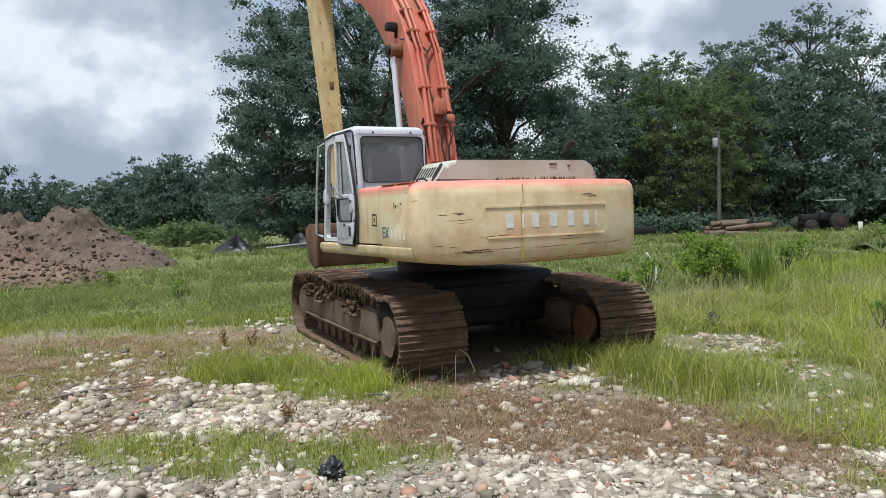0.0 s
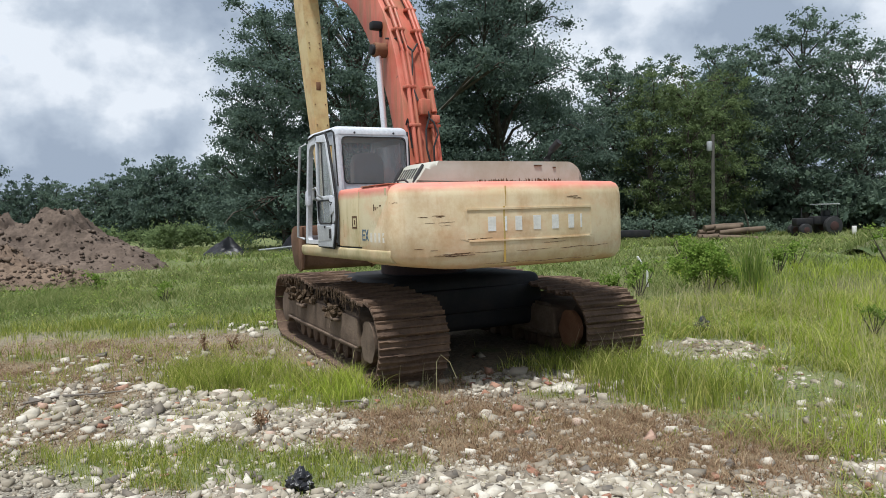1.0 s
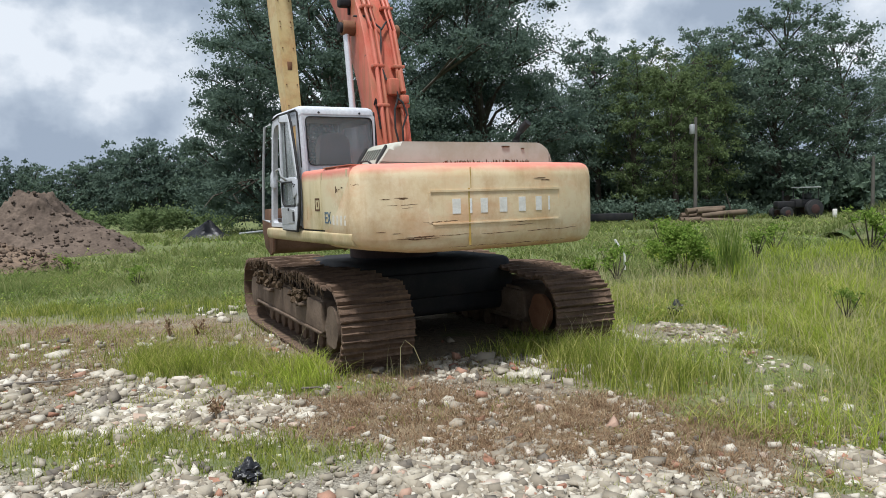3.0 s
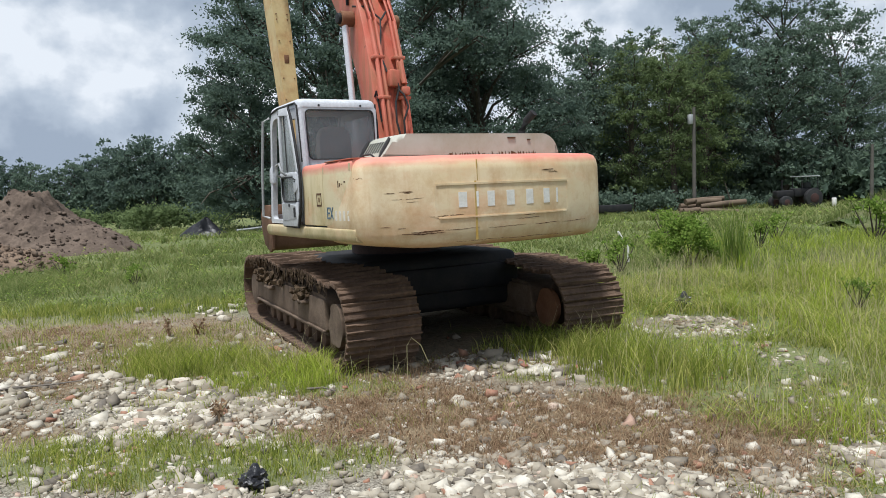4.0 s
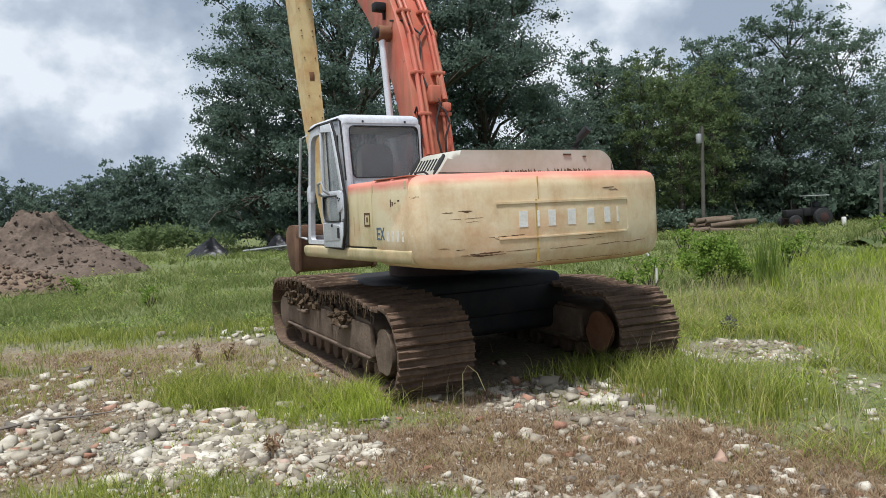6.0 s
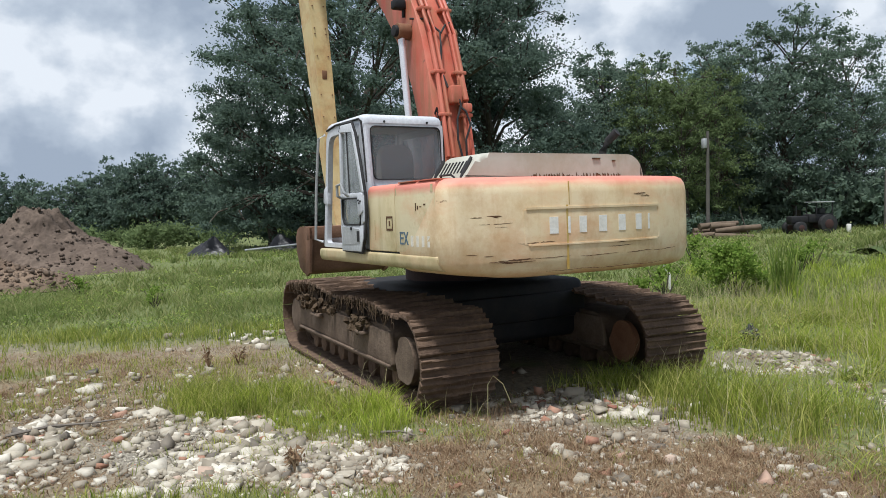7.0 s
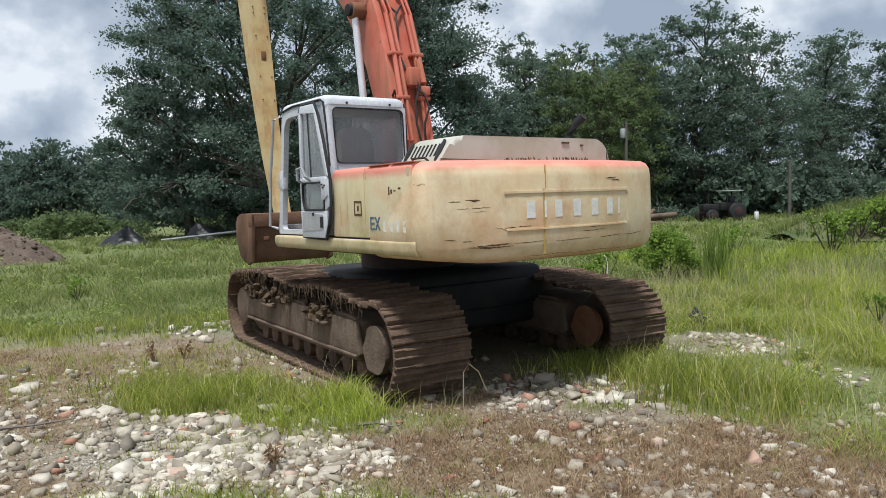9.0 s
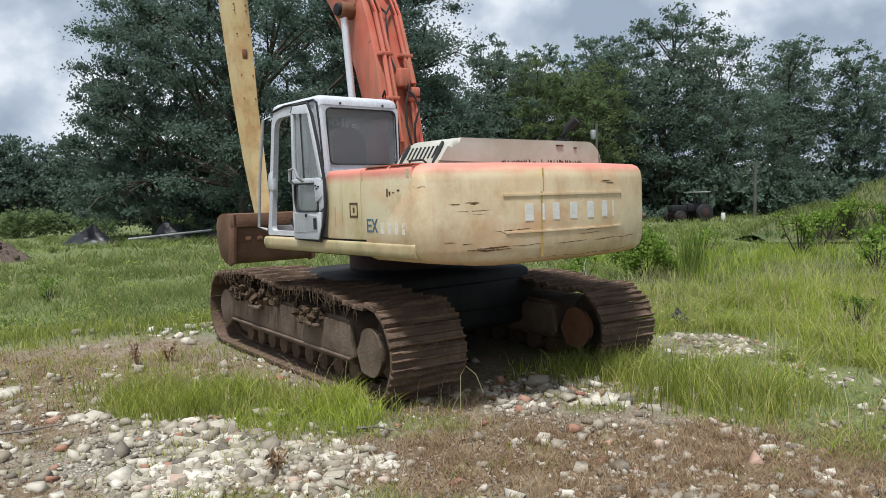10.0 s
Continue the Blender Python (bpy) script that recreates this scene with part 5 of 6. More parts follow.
def gravel():
    r = np.random.RandomState(90)

    def w(x, y):
        g, n, d = cover(x, y)
        return np.clip(g ** 1.5 * (1 - 0.9 * n) + 0.05 * d + 0.02, 0, 1) * (0.12 + 0.88 * smooth01(wobble(x, y, 1.9, 95) + 0.6 * wobble(x, y, 6.5, 96), -0.45, 0.45)) * (1 - under_machine(x, y))
    sets = []
    x, y = scatter(56000, -4.6, 4.6, 3.6, 7.2, w, 91)
    sets.append(stones(x, y, np.clip(r.lognormal(-3.85, 0.5, len(x)), 0.009, 0.06), 91))
    x, y = scatter(30000, -6.5, 4.6, 6.8, 11.0, w, 92)
    sets.append(stones(x, y, np.clip(r.lognormal(-3.6, 0.5, len(x)), 0.012, 0.085), 92))
    x, y = scatter(2200, -5, 4, 4.2, 9.8, w, 93)
    sets.append(stones(x, y, np.clip(r.lognormal(-3.1, 0.3, len(x)), 0.03, 0.08), 93))
    x, y = scatter(15000, -6.5, 4.2, 4.2, 10.0, lambda x, y: (0.25 + 0.75 * smooth01(wobble(x, y, 3.1, 57), -0.3, 0.5)) * (1 - cover(x, y)[1]) * (1 - under_machine(x, y)), 59)
    sets.append(stones(x, y, np.clip(r.lognormal(-4.55, 0.35, len(x)), 0.006, 0.022), 59))
    x, y = scatter(1200, -5, -1.5, 12.2, 14.5, w, 94)
    sets.append(stones(x, y, np.clip(r.lognormal(-3.0, 0.35, len(x)), 0.03, 0.10), 94))
    tagged(new("gravel", fast_mesh("gravel", *join(sets), M_STONE)), "loose crushed pale limestone gravel on the ground", "gravel", kind="stuff")


gravel()


def lone_stone(x, y, size, mat, name, label, category, seed, flat=0.55, group=""):
    r = random.Random(seed)
    bm = bmesh.new()
    for i in range(16):
        d = Vector((r.uniform(-1, 1), r.uniform(-1, 1), r.uniform(-1, 1)))
        d = Vector([math.copysign(abs(c) ** 0.6, c) for c in d.normalized()])
        bm.verts.new((d.x * size * 1.1, d.y * size * r.uniform(0.65, 0.8), size * flat * 0.6 * (1 + d.z)))
    hull = bmesh.ops.convex_hull(bm, input=bm.verts)
    bmesh.ops.delete(bm, geom=[g for g in hull["geom_interior"] if isinstance(g, bmesh.types.BMVert)], context="VERTS")
    bmesh.ops.bevel(bm, geom=list(bm.edges), offset=size * 0.06, segments=1, affect="EDGES")
    return thing(name, label, category, pose(x, y, float(ground_z(x, y)) - size * 0.12, r.uniform(-9, 9), r.uniform(-9, 9), r.uniform(0, 360)), bm, mat, group)


for i, (x, y, s) in enumerate(((-2.35, 8.25, 0.10), (-2.1, 8.05, 0.12), (-1.75, 8.35, 0.11), (-1.55, 8.2, 0.08), (-1.9, 7.25, 0.13), (-1.65, 7.15, 0.11), (-1.45, 7.35, 0.09), (-1.15, 6.6, 0.09), (-3.3, 8.7, 0.12), (-3.7, 8.9, 0.10), (-1.3, 6.15, 0.085), (0.55, 4.95, 0.075), (-0.25, 8.35, 0.10), (0.1, 8.45, 0.09), (-2.6, 7.0, 0.09), (1.0, 8.3, 0.09), (1.3, 7.9, 0.08), (-0.75, 6.75, 0.07))):
    lone_stone(x, y, s, M_STONE, "limestone_block", "pale grey broken limestone block among the gravel", "stone", 300 + i, group="limestone blocks")
for i, (x, y, s) in enumerate(((-1.95, 7.6, 0.07), (-1.2, 7.05, 0.06), (0.6, 8.5, 0.075), (0.45, 8.25, 0.08), (0.85, 8.6, 0.06), (1.25, 8.2, 0.07), (1.5, 8.05, 0.06), (0.95, 8.3, 0.05), (-0.35, 6.35, 0.05), (0.75, 4.6, 0.08), (-2.5, 6.9, 0.05), (0.15, 7.55, 0.05))):
    lone_stone(x, y, s, M_BRICK, "brick_piece", "broken orange-red brick piece lying in the gravel", "brick", 400 + i, 0.5, "broken bricks")


def bag(x, y, s, label):
    bm = bmesh.new()
    bmesh.ops.create_icosphere(bm, subdivisions=4, radius=1.0)
    for v in bm.verts:
        p = v.co.copy()
        lump = 0.75 + 0.35 * noise.noise(p * 1.6) + 0.22 * noise.noise(p * 4.5) + 0.10 * abs(noise.noise(p * 9))
        v.co = Vector((p.x * 0.125 * lump, p.y * 0.10 * lump, max(-0.01, 0.05 + p.z * 0.085 * lump)))
        if p.z > 0.75 and p.x < 0.2:
            v.co.z += 0.05 * (p.z - 0.75) * 4
    thing("plastic_bag", label, "bag", pose(x, y, float(ground_z(x, y)), 0, 0, 25) @ Matrix.Scale(s, 4), bm, M_BLACKBAG)


bag(-0.92, 5.25, 1.0, "crumpled black plastic bag on the gravel")
bag(4.25, 12.0, 1.5, "scrap of black plastic on pale rubble beside the track")


def twig(name, label, pts, r0, mat, m):
    return thing(name, label, "stick", m, tube(pts, [r0 * (1 - 0.6 * i / (len(pts) - 1)) for i in range(len(pts))], 6), mat)


twig("fallen_stick", "pale dry stick lying on brown grass", [(0, 0, 0.03), (0.18, 0.02, 0.05), (0.34, -0.02, 0.04)], 0.014, M_WOODPOLE, pose(-0.95, 7.6, float(ground_z(-0.95, 7.6)), 0, 0, -25))
twig("fallen_branch", "thin grey branch lying on dry ground", [(0, 0, 0.03), (0.35, 0.12, 0.06), (0.7, 0.15, 0.05), (1.0, 0.28, 0.04)], 0.016, M_WOODPOLE, pose(-4.4, 8.0, float(ground_z(-4.4, 8.0)), 0, 0, 10))
twig("fallen_branch", "thin grey branch lying on dry ground", [(0, 0, 0.02), (0.3, -0.04, 0.08), (0.62, 0.0, 0.05)], 0.014, M_WOODPOLE, pose(-5.6, 9.2, float(ground_z(-5.6, 9.2)), 0, 0, -20))


def dead_plant(x, y, h, n, seed):
    r = random.Random(seed)
    bm = bmesh.new()
    for i in range(n):
        a, l = r.uniform(0, 6.28), r.uniform(0.5, 1.0) * h
        tube([(0, 0, 0), (0.15 * l * math.cos(a), 0.15 * l * math.sin(a), 0.6 * l), (0.45 * l * math.cos(a), 0.45 * l * math.sin(a), l)], [0.008, 0.006, 0.003], 5, bm)
        for k in range(4):
            p = Vector((0.3 * l * math.cos(a), 0.3 * l * math.sin(a), (0.5 + 0.12 * k) * l))
            q = p + Vector((r.uniform(-0.06, 0.06), r.uniform(-0.06, 0.06), r.uniform(-0.05, 0.03)))
            bm.faces.new([bm.verts.new(c) for c in (p, p + Vector((0.012, 0.01, 0.03)), q)])
    thing("dead_weed", "brown dried-up weed standing on the ground", "plant", pose(x, y, float(ground_z(x, y))), bm, M_DRY, "dried weeds")


for i, (x, y, h, n) in enumerate(((-3.35, 10.9, 0.36, 9), (-3.05, 11.2, 0.28, 7), (-1.55, 6.75, 0.22, 14))):
    dead_plant(x, y, h, n, 500 + i)

# a broken pale stalk in front of the track
thing("bent_stalk", "bent dry straw-coloured stalk beside the track", "plant", pose(0.02, 7.95, float(ground_z(0.02, 7.95))), tube([(0, 0, 0), (0.01, 0, 0.34), (0.06, 0.0, 0.42), (0.15, 0.0, 0.34), (0.22, 0.01, 0.16)], 0.004, 5), M_STALK)

# ---- trees ----


def leaf_cloud(centres, radii, count, size, seed, flat=0.75):
    """Many small leaf sprays round the given centres."""
    r = np.random.RandomState(seed)
    w = radii ** 2
    k = r.choice(len(centres), count, p=w / w.sum())
    d = r.normal(size=(count, 3))
    d /= np.linalg.norm(d, axis=1)[:, None]
    p = centres[k] + d * (radii[k] * np.minimum(np.abs(r.normal(0, 0.62, count)), 1.25))[:, None] * np.array([1, 1, flat])
    u = r.normal(size=(count, 3))
    u /= np.linalg.norm(u, axis=1)[:, None]
    v = np.cross(u, r.normal(size=(count, 3)))
    v /= np.linalg.norm(v, axis=1)[:, None]
    s = (size * r.uniform(0.5, 1.3, count))[:, None]
    n = np.cross(u, v) * s * 0.25
    verts = np.stack([p - u * s, p + v * s * 0.55 + n, p + u * s, p - v * s * 0.55 + n], 1).reshape(-1, 3)
    i = np.arange(count)[:, None] * 4
    tris = np.concatenate([i + np.array([[0, 1, 2]]), i + np.array([[0, 2, 3]])])
    return verts, tris


def make_tree(name, label, m, height, spread, trunk_h, trunk_r, clumps, leaves, leaf, seed, mat, shape="round", base=0.25, group="trees", clump_r=(0.12, 0.24), side=0.0):
    """A tapered trunk with limbs that carry clumps of leaves; the outline is left uneven."""
    r = np.random.RandomState(seed)
    bm = bmesh.new()
    top = Vector((r.uniform(-0.05, 0.05) * height, r.uniform(-0.03, 0.03) * height, height * 0.86))
    bend = Vector((r.uniform(-0.06, 0.06) * height, r.uniform(-0.06, 0.06) * height, 0))
    trunk = [Vector((0, 0, -0.2)), Vector((0, 0, trunk_h * 0.4)), bend * 0.5 + Vector((0, 0, trunk_h)), bend + top * 0.62 + Vector((0, 0, 0.0)), top]
    tube(trunk, [trunk_r * 1.35, trunk_r, trunk_r * 0.85, trunk_r * 0.45, trunk_r * 0.08], 9, bm)
    centres, radii = [], []
    for i in range(clumps):
        t = (i + r.uniform(0, 1)) / clumps
        z = height * (base + (0.97 - base) * t)
        if shape == "round":
            wide = spread * math.sqrt(max(0.02, 1 - ((t - 0.42) / 0.62) ** 2))
        elif shape == "tall":
            wide = spread * (1 - 0.65 * abs(t - 0.45) ** 1.2) * (0.75 if t < 0.12 else 1)
        else:
            wide = spread * (1.05 - 0.85 * t)
        a = i * 2.39996 + r.uniform(-0.5, 0.5)
        rad = wide * r.uniform(0.45, 1.0)
        c = Vector((rad * math.cos(a) + side * wide * 0.3, rad * math.sin(a), z + r.uniform(-0.04, 0.04) * height))
        size = height * r.uniform(*clump_r) * (1.0 if t < 0.8 else 0.75)
        centres.append(c)
        radii.append(min(size, spread * 0.55))
        fz = min(max(c.z - 0.75 * math.hypot(c.x, c.y) - 0.04 * height, trunk_h * 0.75), height * 0.8)
        foot = next((a.lerp(b, (fz - a.z) / (b.z - a.z)) for a, b in zip(trunk, trunk[1:]) if a.z <= fz <= b.z), trunk[2])
        mid = foot.lerp(c, 0.5) + Vector((r.uniform(-0.03, 0.03), r.uniform(-0.03, 0.03), r.uniform(-0.02, 0.05))) * height
        tube([foot, mid, c], [trunk_r * 0.30, trunk_r * 0.17, trunk_r * 0.05], 5, bm)
        for k in range(5):
            q = c + Vector(r.uniform(-1, 1, 3)) * size * 1.15
            tube([mid.lerp(c, 0.5), c.lerp(q, 0.5) + Vector((0, 0, 0.1)), q], [trunk_r * 0.10, trunk_r * 0.06, trunk_r * 0.02], 4, bm, cap=False)
            centres.append(q)
            radii.append(size * 0.55)
    tree = new(name)
    tree.matrix_world = m
    tagged(tree, label, "tree", group)
    part("trunk", bm, M_BARK, tree)
    part("crown", fast_mesh("crown", *leaf_cloud(np.array([c[:] for c in centres]), np.array(radii), leaves, leaf, seed + 1, 0.5), mat), None, tree)
    return tree


# the great spreading oak behind the excavator
make_tree("oak_tree", "huge dark spreading oak with gaps of sky in its crown", pose(-4.5, 50, 0), 19.0, 11.2, 4.0, 0.75, 52, 150000, 0.112, 601, M_LEAF, "round", 0.12, "edge-of-field trees", (0.07, 0.14))
make_tree("oak_tree", "tall dark broad oak with bare limbs showing through", pose(4.6, 52, 0), 19.5, 6.2, 5.0, 0.6, 36, 96000, 0.112, 602, M_LEAF, "round", 0.16, "edge-of-field trees", (0.07, 0.13))
make_tree("oak_tree", "low-branched dark oak with foliage down to the grass", pose(-10.8, 54, 0), 11.5, 5.2, 2.0, 0.35, 26, 56000, 0.112, 603, M_LEAF, "round", 0.06, "edge-of-field trees", (0.10, 0.18))

tall = [make_tree("forest_tree", "tall dark green forest tree with a ragged crown", pose(13.0, 56, 0), 13.2, 2.9, 4.5, 0.22, 26, 21000, 0.125, 611, M_LEAF_B, "tall", 0.24, "edge-of-field trees", (0.07, 0.13)),
        make_tree("forest_tree", "tall dark green forest tree with a ragged crown", pose(21.5, 57, 0), 14.0, 3.4, 4.0, 0.25, 28, 23000, 0.125, 612, M_LEAF_B, "tall", 0.18, "edge-of-field trees", (0.07, 0.13)),
        make_tree("forest_tree", "tall dark green forest tree with a ragged crown", pose(27.0, 56, 0), 16.2, 3.6, 3.5, 0.28, 30, 25000, 0.13, 613, M_LEAF_B, "round", 0.14, "edge-of-field trees", (0.08, 0.14))]
cyp = make_tree("cypress_tree", "feathery yellow-green tree with a bare slim trunk", pose(17.6, 52.5, 0), 11.8, 2.5, 5.0, 0.2, 28, 18000, 0.088, 621, M_LEAF_C, "tall", 0.18, "edge-of-field trees", (0.06, 0.11))
copy_thing(cyp, pose(15.2, 54, 0, 0, 0, 140))
copy_thing(cyp, pose(20.4, 54.5, -0.2, 0, 0, 260))
for i, (k, x, y, z, turn, s) in enumerate(((1, 16.0, 60, 0, 50, 0.92), (0, 24.0, 61, 0, 120, 1.08), (2, 31.5, 58, 0, 200, 0.92), (1, 35.5, 63, -1, 300, 0.80), (2, 41.5, 62, 0, 80, 0.95), (0, 46.0, 60, 0, 15, 1.05), (2, 51, 62, -0.5, 160, 0.85),
                                          (0, 10.0, 61, -1.5, 220, 0.78), (1, 30.0, 66, 0, 10, 1.0), (0, 37.5, 58, -2, 95, 0.70), (1, 19.0, 66, 0, 190, 1.05), (2, 12.5, 67, -1, 330, 0.8), (1, 56, 63, 0, 40, 0.9), (0, 25.5, 68, 0, 75, 1.1), (2, 44, 69, 0, 145, 0.9), (1, 0.5, 62, -2, 5, 1.1), (2, -6, 64, -2, 250, 0.95))):
    copy_thing(tall[k], pose(x, y, z, 0, 0, turn) @ Matrix.Diagonal((s, s, s, 1)))

far = [make_tree("far_tree", "distant rounded dark green tree in a wood", pose(-26, 92, 0), 9.0, 4.2, 1.5, 0.2, 22, 6500, 0.235, 631, M_LEAF_B, "round", 0.04, "distant wood", (0.14, 0.22)),
       make_tree("far_tree", "distant rounded dark green tree in a wood", pose(-33, 95, 0), 9.4, 4.6, 1.5, 0.2, 24, 6500, 0.235, 632, M_LEAF, "round", 0.04, "distant wood", (0.14, 0.24))]
rs = random.Random(9)
for i in range(38):
    x = -84 + i * 2.25 + rs.uniform(-0.9, 0.9)
    s = rs.uniform(0.80, 0.96)
    copy_thing(far[i % 2], pose(x, 90 + rs.uniform(0, 14), 0, 0, 0, rs.uniform(0, 360)) @ Matrix.Diagonal((s, s, s * rs.uniform(0.85, 1.1), 1)))


# ---- shrubs and weeds ----


def shrub(name, label, m, w, h, leaves, leaf, seed, mat, group=""):
    r = np.random.RandomState(seed)
    c = np.stack([r.normal(0, w * 0.32, 14), r.normal(0, w * 0.25, 14), r.uniform(0.25, 0.85, 14) * h], 1)
    rad = r.uniform(0.16, 0.30, 14) * w
    ob = new(name)
    ob.matrix_world = m
    tagged(ob, label, "bush", group)
    part("leaves", fast_mesh("leaves", *leaf_cloud(c, rad, leaves, leaf, seed + 1, 0.9), mat), None, ob)
    bm = bmesh.new()
    for p in c[:7]:
        tube([(0.1 * p[0], 0.1 * p[1], -0.05), (0.6 * p[0], 0.6 * p[1], 0.5 * p[2]), tuple(p)], [0.02, 0.014, 0.006], 5, bm)
    tagged(part("stem", bm, M_BARK, ob), kind="stuff")
    return ob


shrub("bush", "bright green leafy vine-covered bush in tall grass", pose(6.1, 16.9, -0.15), 1.05, 1.15, 7000, 0.045, 701, M_BUSH)
reed = np.random.RandomState(702)
reed_x, reed_y = 6.85 + reed.normal(0, 0.16, 150), 16.4 + reed.normal(0, 0.14, 150)
tagged(new("tall_weed", fast_mesh("tall_weed", *blades(reed_x, reed_y, reed.uniform(0.7, 1.75, 150), reed.uniform(0.015, 0.035, 150), 0.28, 702, 4, 0.4), M_WEED)), "tall dark green reedy weed", "plant")
sh = [shrub("field_shrub", "low green shrub along the field's edge", pose(-22, 62, 0), 3.6, 1.9, 1800, 0.16, 711, M_LEAF_C, "field-edge shrubs"),
      shrub("field_shrub", "low green shrub along the field's edge", pose(12, 52, 0), 3.2, 1.5, 1500, 0.14, 712, M_LEAF_B, "field-edge shrubs")]
for i in range(34):
    x = -46 + i * 2.15 + rs.uniform(-0.7, 0.7)
    y = 62 - 0.10 * x + rs.uniform(-3, 6) if x < 2 else 52 + rs.uniform(-1.5, 4)
    s = rs.uniform(0.55, 1.05)
    copy_thing(sh[0 if x < 2 else 1], pose(x, y, 0, 0, 0, rs.uniform(0, 360)) @ Matrix.Diagonal((s, s, s, 1)))
for i in range(44):
    s = rs.uniform(1.0, 2.3)
    copy_thing(sh[1], pose(8 + i * 1.25, 58 + rs.uniform(-1, 5), 0, 0, 0, rs.uniform(0, 360)) @ Matrix.Diagonal((s, s, s, 1)))
weed = shrub("green_weed", "leafy green weed standing in the grass", pose(9.5, 13.5, -0.1), 0.7, 0.9, 500, 0.045, 721, M_BUSH, "field weeds")
for x, y, s in ((9.0, 20, 0.9), (11.5, 16.5, 1.3), (12.4, 20.5, 1.5), (14.5, 22.5, 1.6), (10.4, 22, 1.0), (6.2, 10.6, 0.5), (3.4, 14.6, 0.8), (4.4, 16.4, 0.9), (8.0, 24.5, 1.2), (-6.5, 18, 0.6), (-9.5, 21, 0.7)):
    copy_thing(weed, pose(x, y, -0.08, 0, 0, rs.uniform(0, 360)) @ Matrix.Diagonal((s, s, s, 1)))


# ---- heaps ----


def mound(name, label, category, cx, cy, rx, ry, h, turn, seed, mat, lumps=0.3, res=90):
    r = np.random.RandomState(seed)
    g = np.linspace(-1, 1, res)
    u, v = np.meshgrid(g, g)
    d = np.hypot(u, v) + 0.14 * wobble(u, v, 3.0, seed)
    z = h * np.clip(1.15 - 1.15 * d, 0, 1) ** 0.9
    k = np.clip(z / h, 0, 1)
    z = z * (1 + 0.22 * wobble(u, v, 6, seed + 1)) + lumps * h * k * (0.10 * wobble(u, v, 16, seed + 2) + 0.07 * wobble(u, v, 37, seed + 3) + r.uniform(-0.05, 0.05, z.shape)) - 0.05
    x, y = u * rx, v * ry
    i = (np.arange(res - 1)[:, None] * res + np.arange(res - 1)[None]).ravel()
    tris = np.concatenate([np.stack([i, i + 1, i + res + 1], 1), np.stack([i, i + res + 1, i + res], 1)])
    keep = z.ravel()[tris].max(1) > -0.045
    me = fast_mesh(name, np.stack([x.ravel(), y.ravel(), z.ravel()], 1), tris[keep], mat)
    return thing(name, label, category, pose(cx, cy, 0, 0, 0, turn), me)


mound("soil_mound", "large heap of reddish brown dug soil", "soil heap", -16.1, 31.0, 5.2, 4.6, 2.2, 20, 801, M_DIRT, 0.95, 150)
mound("soil_mound", "lower pale heap of soil and dead straw", "soil heap", -13.9, 24.0, 3.2, 2.4, 0.95, 10, 802, m_two("pale_straw_soil", (0.11, 0.075, 0.055), (0.21, 0.15, 0.105), 0.8, 0.97, 0, 10, 0.06), 1.6, 90)


def clods(heap, count, size, mat, seed):
    """Lumps, roots and broken clods strewn over a heap."""
    r = np.random.RandomState(seed)
    top = np.array([(heap.matrix_world @ v.co)[:] for v in heap.data.vertices if v.co.z > 0.03])
    p = top[r.randint(0, len(top), count)] + r.uniform(-0.06, 0.06, (count, 3)) * (1, 1, 0)
    v, t = stones(p[:, 0], p[:, 1], np.clip(r.lognormal(math.log(size), 0.6, count), size * 0.4, size * 4), seed, 0.2)
    v[:, 2] += np.repeat(p[:, 2] - ground_z(p[:, 0], p[:, 1]), 8)
    tagged(new("soil_clods", fast_mesh("soil_clods", v, t, mat)), "broken clods and roots strewn over the soil heap", "soil", kind="stuff")


for i, heap in enumerate([o for o in bpy.data.objects if o.name.startswith("soil_mound")]):
    clods(heap, 1800, 0.032, (M_DIRT, M_MUDSTEEL)[i], 810 + i)
mound("covered_mound", "heap covered with black plastic sheeting", "tarpaulin", -13.2, 47.0, 1.5, 0.9, 0.95, 0, 803, M_TARP, 0.4, 40)
mound("covered_mound", "heap covered with black plastic sheeting", "tarpaulin", -8.9, 47.5, 1.4, 0.9, 1.1, 0, 804, M_TARP, 0.4, 40)
mound("covered_mound", "long low heap of black plastic sheeting", "tarpaulin", -5.5, 48.5, 2.8, 0.8, 0.75, 0, 805, M_TARP, 0.4, 40)
thing("fallen_pole", "grey pole lying in the field beside the sheeting", "pole", pose(-11.0, 46.2, 0.25), tube([(0, 0, 0), (4.5, 0.3, 0.35)], 0.07, 8), M_GALV)
mound("rubble_hill", "grassy hill of earth and broken pale rubble", "rubble heap", 19.6, 26.0, 5.2, 3.6, 1.45, 0, 806, m_two("grassy_earth", (0.07, 0.10, 0.035), (0.15, 0.14, 0.07), 1.5, 0.95, 0, 12, 0.04), 0.5, 70)
rb = np.random.RandomState(31)
for i in range(34):
    a, d = rb.uniform(0, 6.28), rb.uniform(0, 1) ** 0.7
    x, y = 19.4 + 2.2 * d * math.cos(a), 25.2 + 1.2 * d * math.sin(a)
    ob = lone_stone(x, y, rb.uniform(0.12, 0.34), M_STONE, "rubble_slab", "pale broken concrete slab on the grassy hill", "rubble", 900 + i, 0.5, "rubble on the hill")
    ob.location.z = 1.28 - 0.45 * d ** 1.5 - 0.25 * max(0, 25.4 - y)

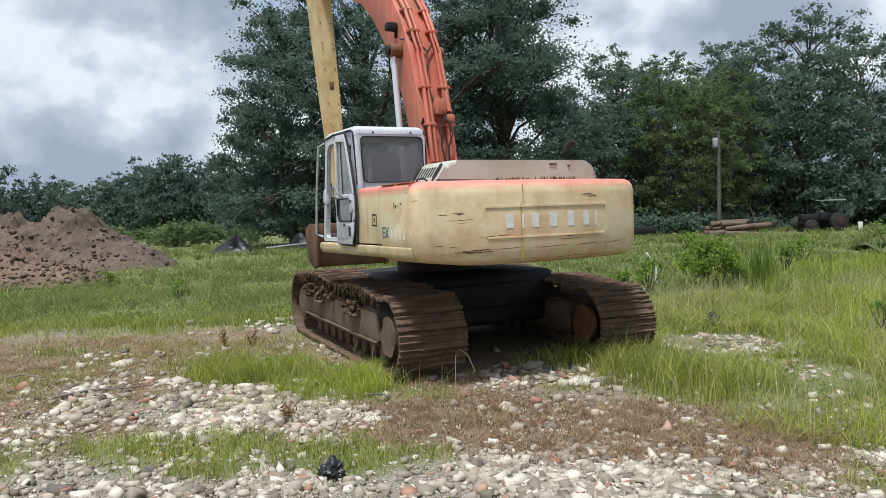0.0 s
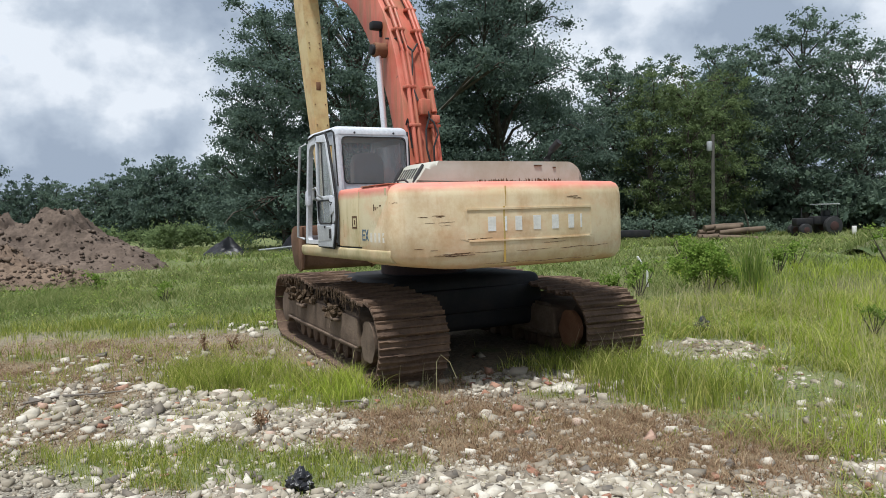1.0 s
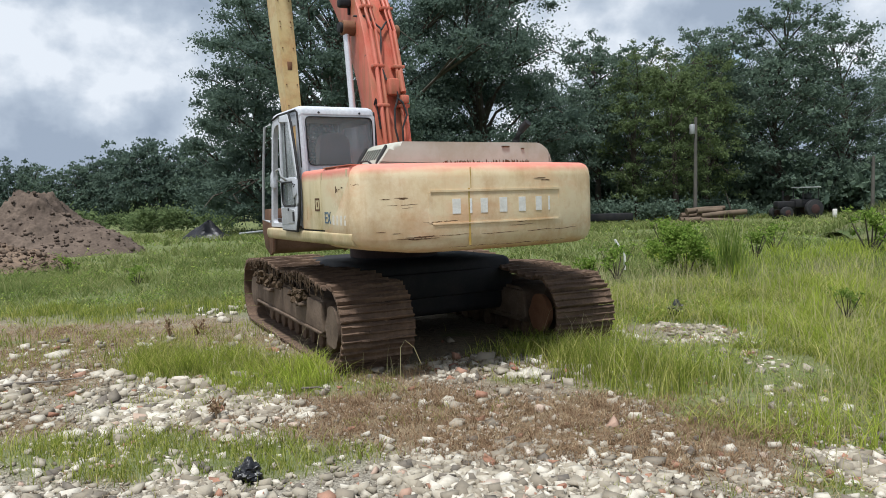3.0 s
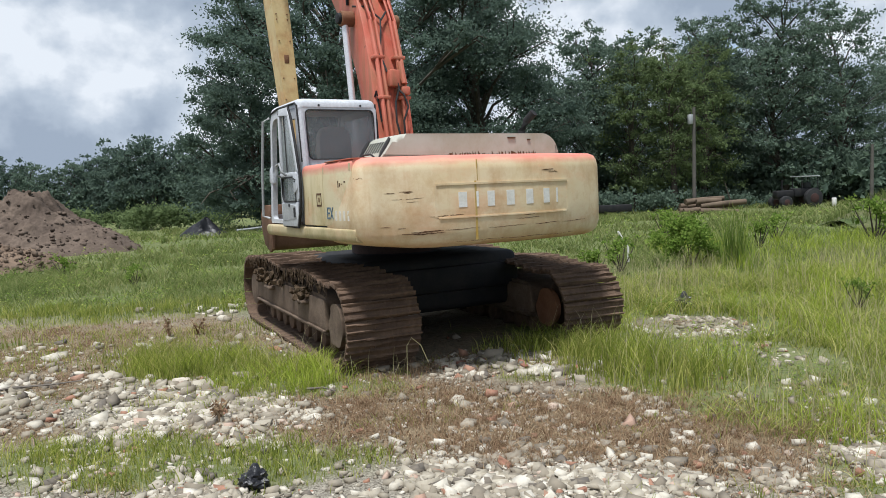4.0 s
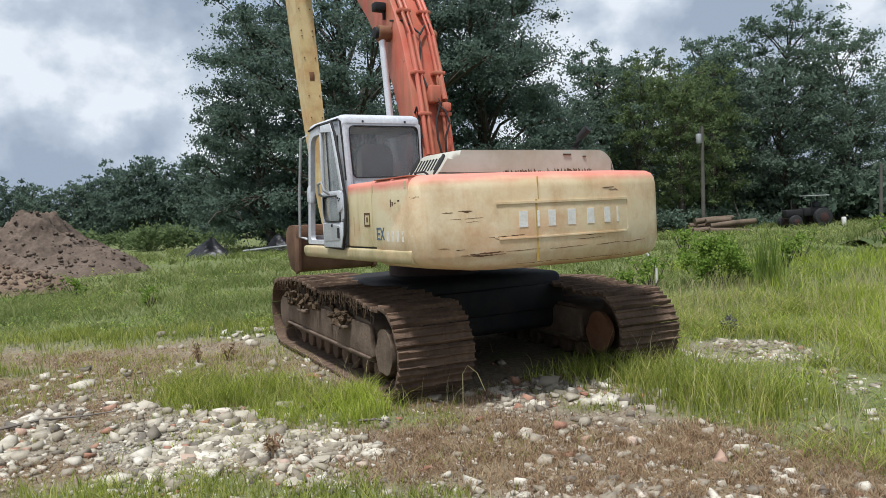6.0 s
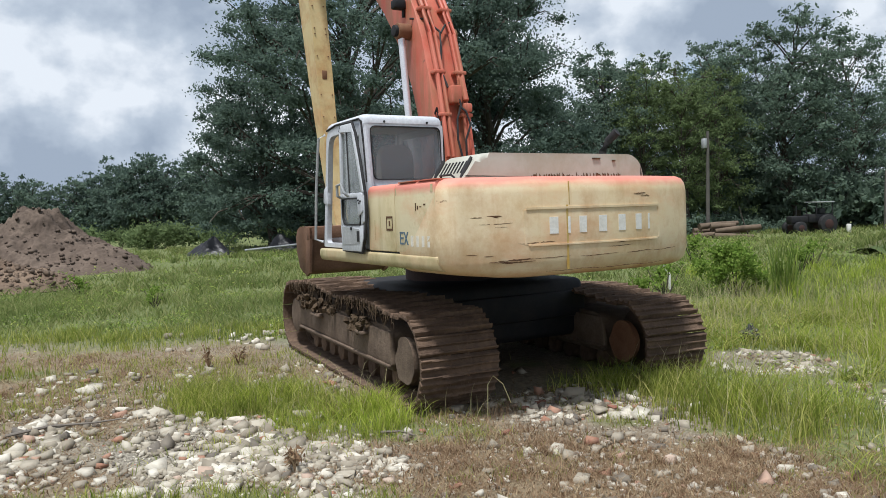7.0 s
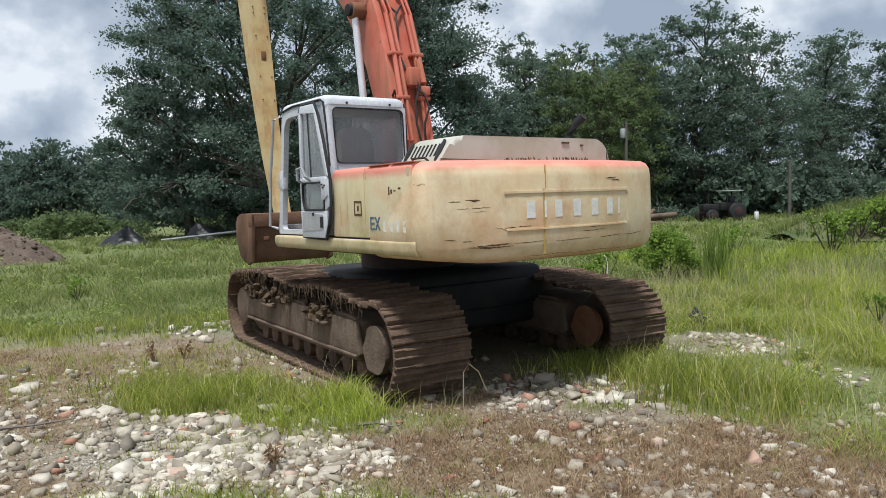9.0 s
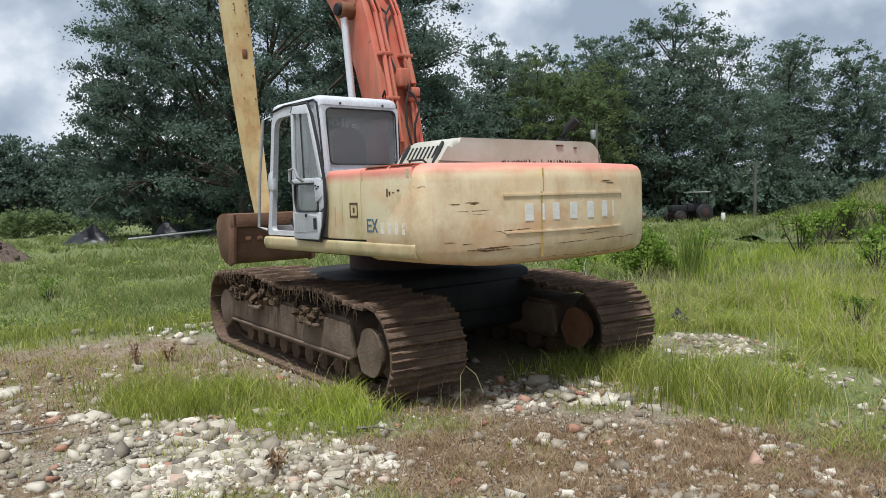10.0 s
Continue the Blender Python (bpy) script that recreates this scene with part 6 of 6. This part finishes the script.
# grass on the hill
hill = bpy.data.objects["rubble_hill"]
hv = np.array([(hill.matrix_world @ v.co)[:] for v in hill.data.vertices if v.co.z > 0.02])
hr = np.random.RandomState(88)
hp = hv[hr.randint(0, len(hv), 9000)] + hr.uniform(-0.08, 0.08, (9000, 3)) * (1, 1, 0)
hb, ht = blades(hp[:, 0], hp[:, 1], hr.uniform(0.12, 0.5, 9000), hr.uniform(0.02, 0.04, 9000), 0.9, 88, 2)
hb[:, 2] += np.repeat(hp[:, 2] - ground_z(hp[:, 0], hp[:, 1]), 5)
tagged(new("hill_grass", fast_mesh("hill_grass", hb, ht, M_GRASS_FAR)), "rough green grass growing on the rubble hill", "grass", kind="stuff")

# weeds on the hill
for i in range(12):
    s = rs.uniform(0.8, 1.5)
    copy_thing(weed, pose(15.2 + rs.uniform(0, 6.0), 22.9 + rs.uniform(0, 1.6), rs.uniform(0, 0.3), 0, 0, rs.uniform(0, 360)) @ Matrix.Diagonal((s, s, s, 1)))


# ---- poles, logs, parked tractor, pipe ----


def utility_pole(x, y, h, can):
    p = new("utility_pole")
    p.matrix_world = pose(x, y, 0, 0.6, 0.5, 0)
    tagged(p, "weathered wooden utility pole at the edge of the trees", "utility pole", "utility poles")
    part("post", tube([(0, 0, -0.3), (0, 0, h * 0.5), (0, 0, h)], [0.13, 0.115, 0.095], 12), M_POLE, p)
    if can:
        part("transformer", disc(-0.24, -0.05, h - 0.75, 0.17, "z", 0.30, 18, 0.03), M_GALV, p, "pale grey transformer can")
        part("bracket", box(-0.22, 0.0, -0.05, 0.05, h - 0.62, h - 0.55), M_GALV, p)
        part("insulator", tube([(-0.24, -0.05, h - 0.45), (-0.24, -0.05, h - 0.28)], [0.04, 0.025], 8), M_RUBBER, p)
    return p


utility_pole(17.35, 48, 6.6, True)
utility_pole(29.9, 50, 3.9, False)
thing("overhead_wire", "thin dark wire sagging between the poles", "cable", None, tube([(17.3 + 12.6 * t, 48 + 2 * t, 6.2 - 2.5 * t - 1.6 * t * (1 - t)) for t in [i / 10 for i in range(11)]], 0.012, 5), M_RUBBER)

lr = random.Random(17)
for i in range(13):
    row, k = (0, i) if i < 6 else (1, i - 6) if i < 11 else (2, i - 11)
    l = lr.uniform(1.5, 3.0)
    x, y = 16.0 + lr.uniform(0, 1.2), 46.0 + k * 0.42 + row * 0.2
    ob = thing("log", "cut tree log on a pile by the wood", "log", pose(x, y, 0.17 + row * 0.28, 0, lr.uniform(-4, 4), lr.uniform(-10, 10)), tube([(0, 0, 0), (l * 0.5, 0.03, 0.02), (l, 0, 0)], [lr.uniform(0.14, 0.2), 0.17, lr.uniform(0.13, 0.18)], 12), M_LOG, "log pile")
thing("leaning_branch", "bare branch leaning on the log pile", "branch", pose(19.3, 46.5, 0), tube([(0, 0, 0), (-0.35, 0, 1.0), (-0.6, 0, 1.9)], [0.05, 0.04, 0.02], 6), M_BARK)


def tractor(x, y):
    t = new("tractor")
    t.matrix_world = pose(x, y, 0, 0, 0, 8)
    tagged(t, "old dark tractor parked in shade under the trees", "tractor")
    part("body", box(-0.2, 1.5, -0.35, 0.35, 0.7, 1.25, 0.08), M_DARK, t)
    part("bonnet", box(-1.4, -0.2, -0.3, 0.3, 0.65, 1.15, 0.1), M_DARK, t)
    part("canopy", box(0.1, 1.4, -0.6, 0.6, 1.95, 2.02, 0.02), M_GALV, t, "pale flat canopy")
    for px in (0.2, 1.3):
        for py in (-0.5, 0.5):
            part("canopy_post", tube([(px, py, 1.2), (px, py, 1.96)], 0.03, 6), M_DARK, t)
    for px, rr in ((0.9, 0.6), (-1.0, 0.4)):
        for py in (-0.6, 0.6):
            wheel = part("wheel", disc(px, py, rr, rr, "y", 0.16, 24, 0.05), M_RUBBER, t)
            part("rim", disc(px, py, rr, rr * 0.5, "y", 0.18, 18, 0.02), M_TURN, wheel)
    part("seat", box(0.6, 1.0, -0.25, 0.25, 1.25, 1.6, 0.05), M_INNER, t)
    part("exhaust_pipe", tube([(-0.8, 0.1, 1.1), (-0.8, 0.1, 1.8)], 0.04, 8), M_DARK, t)


tractor(24.0, 48.5)
thing("white_drum", "small white drum standing beside the tractor", "drum", pose(26.3, 48.0, 0), disc(0, 0, 0.28, 0.14, "z", 0.28, 16, 0.03), M_WHITE)
thing("old_trailer", "low dark flat trailer in the grass", "trailer", pose(12.0, 49.0, 0), box(-1.5, 1.5, -0.6, 0.6, 0.25, 0.7, 0.05), M_DARK)
thing("bent_pipe", "bent white plastic pipe sticking up from the grass", "pipe", pose(4.75, 17.5, 0), tube([(0.12, 0, -0.05), (0.12, 0, 0.28), (-0.08, 0, 0.62), (-0.10, 0, 0.66)], 0.028, 8), M_WHITE)

# things far off stand on the ground where it falls towards the wood
for ob in list(scene.objects):
    if ob.parent is None and ob.location.y > 38:
        ob.location.z += float(ground_z(ob.location.x, ob.location.y))
bpy.data.objects["overhead_wire"].location.z -= 0.33
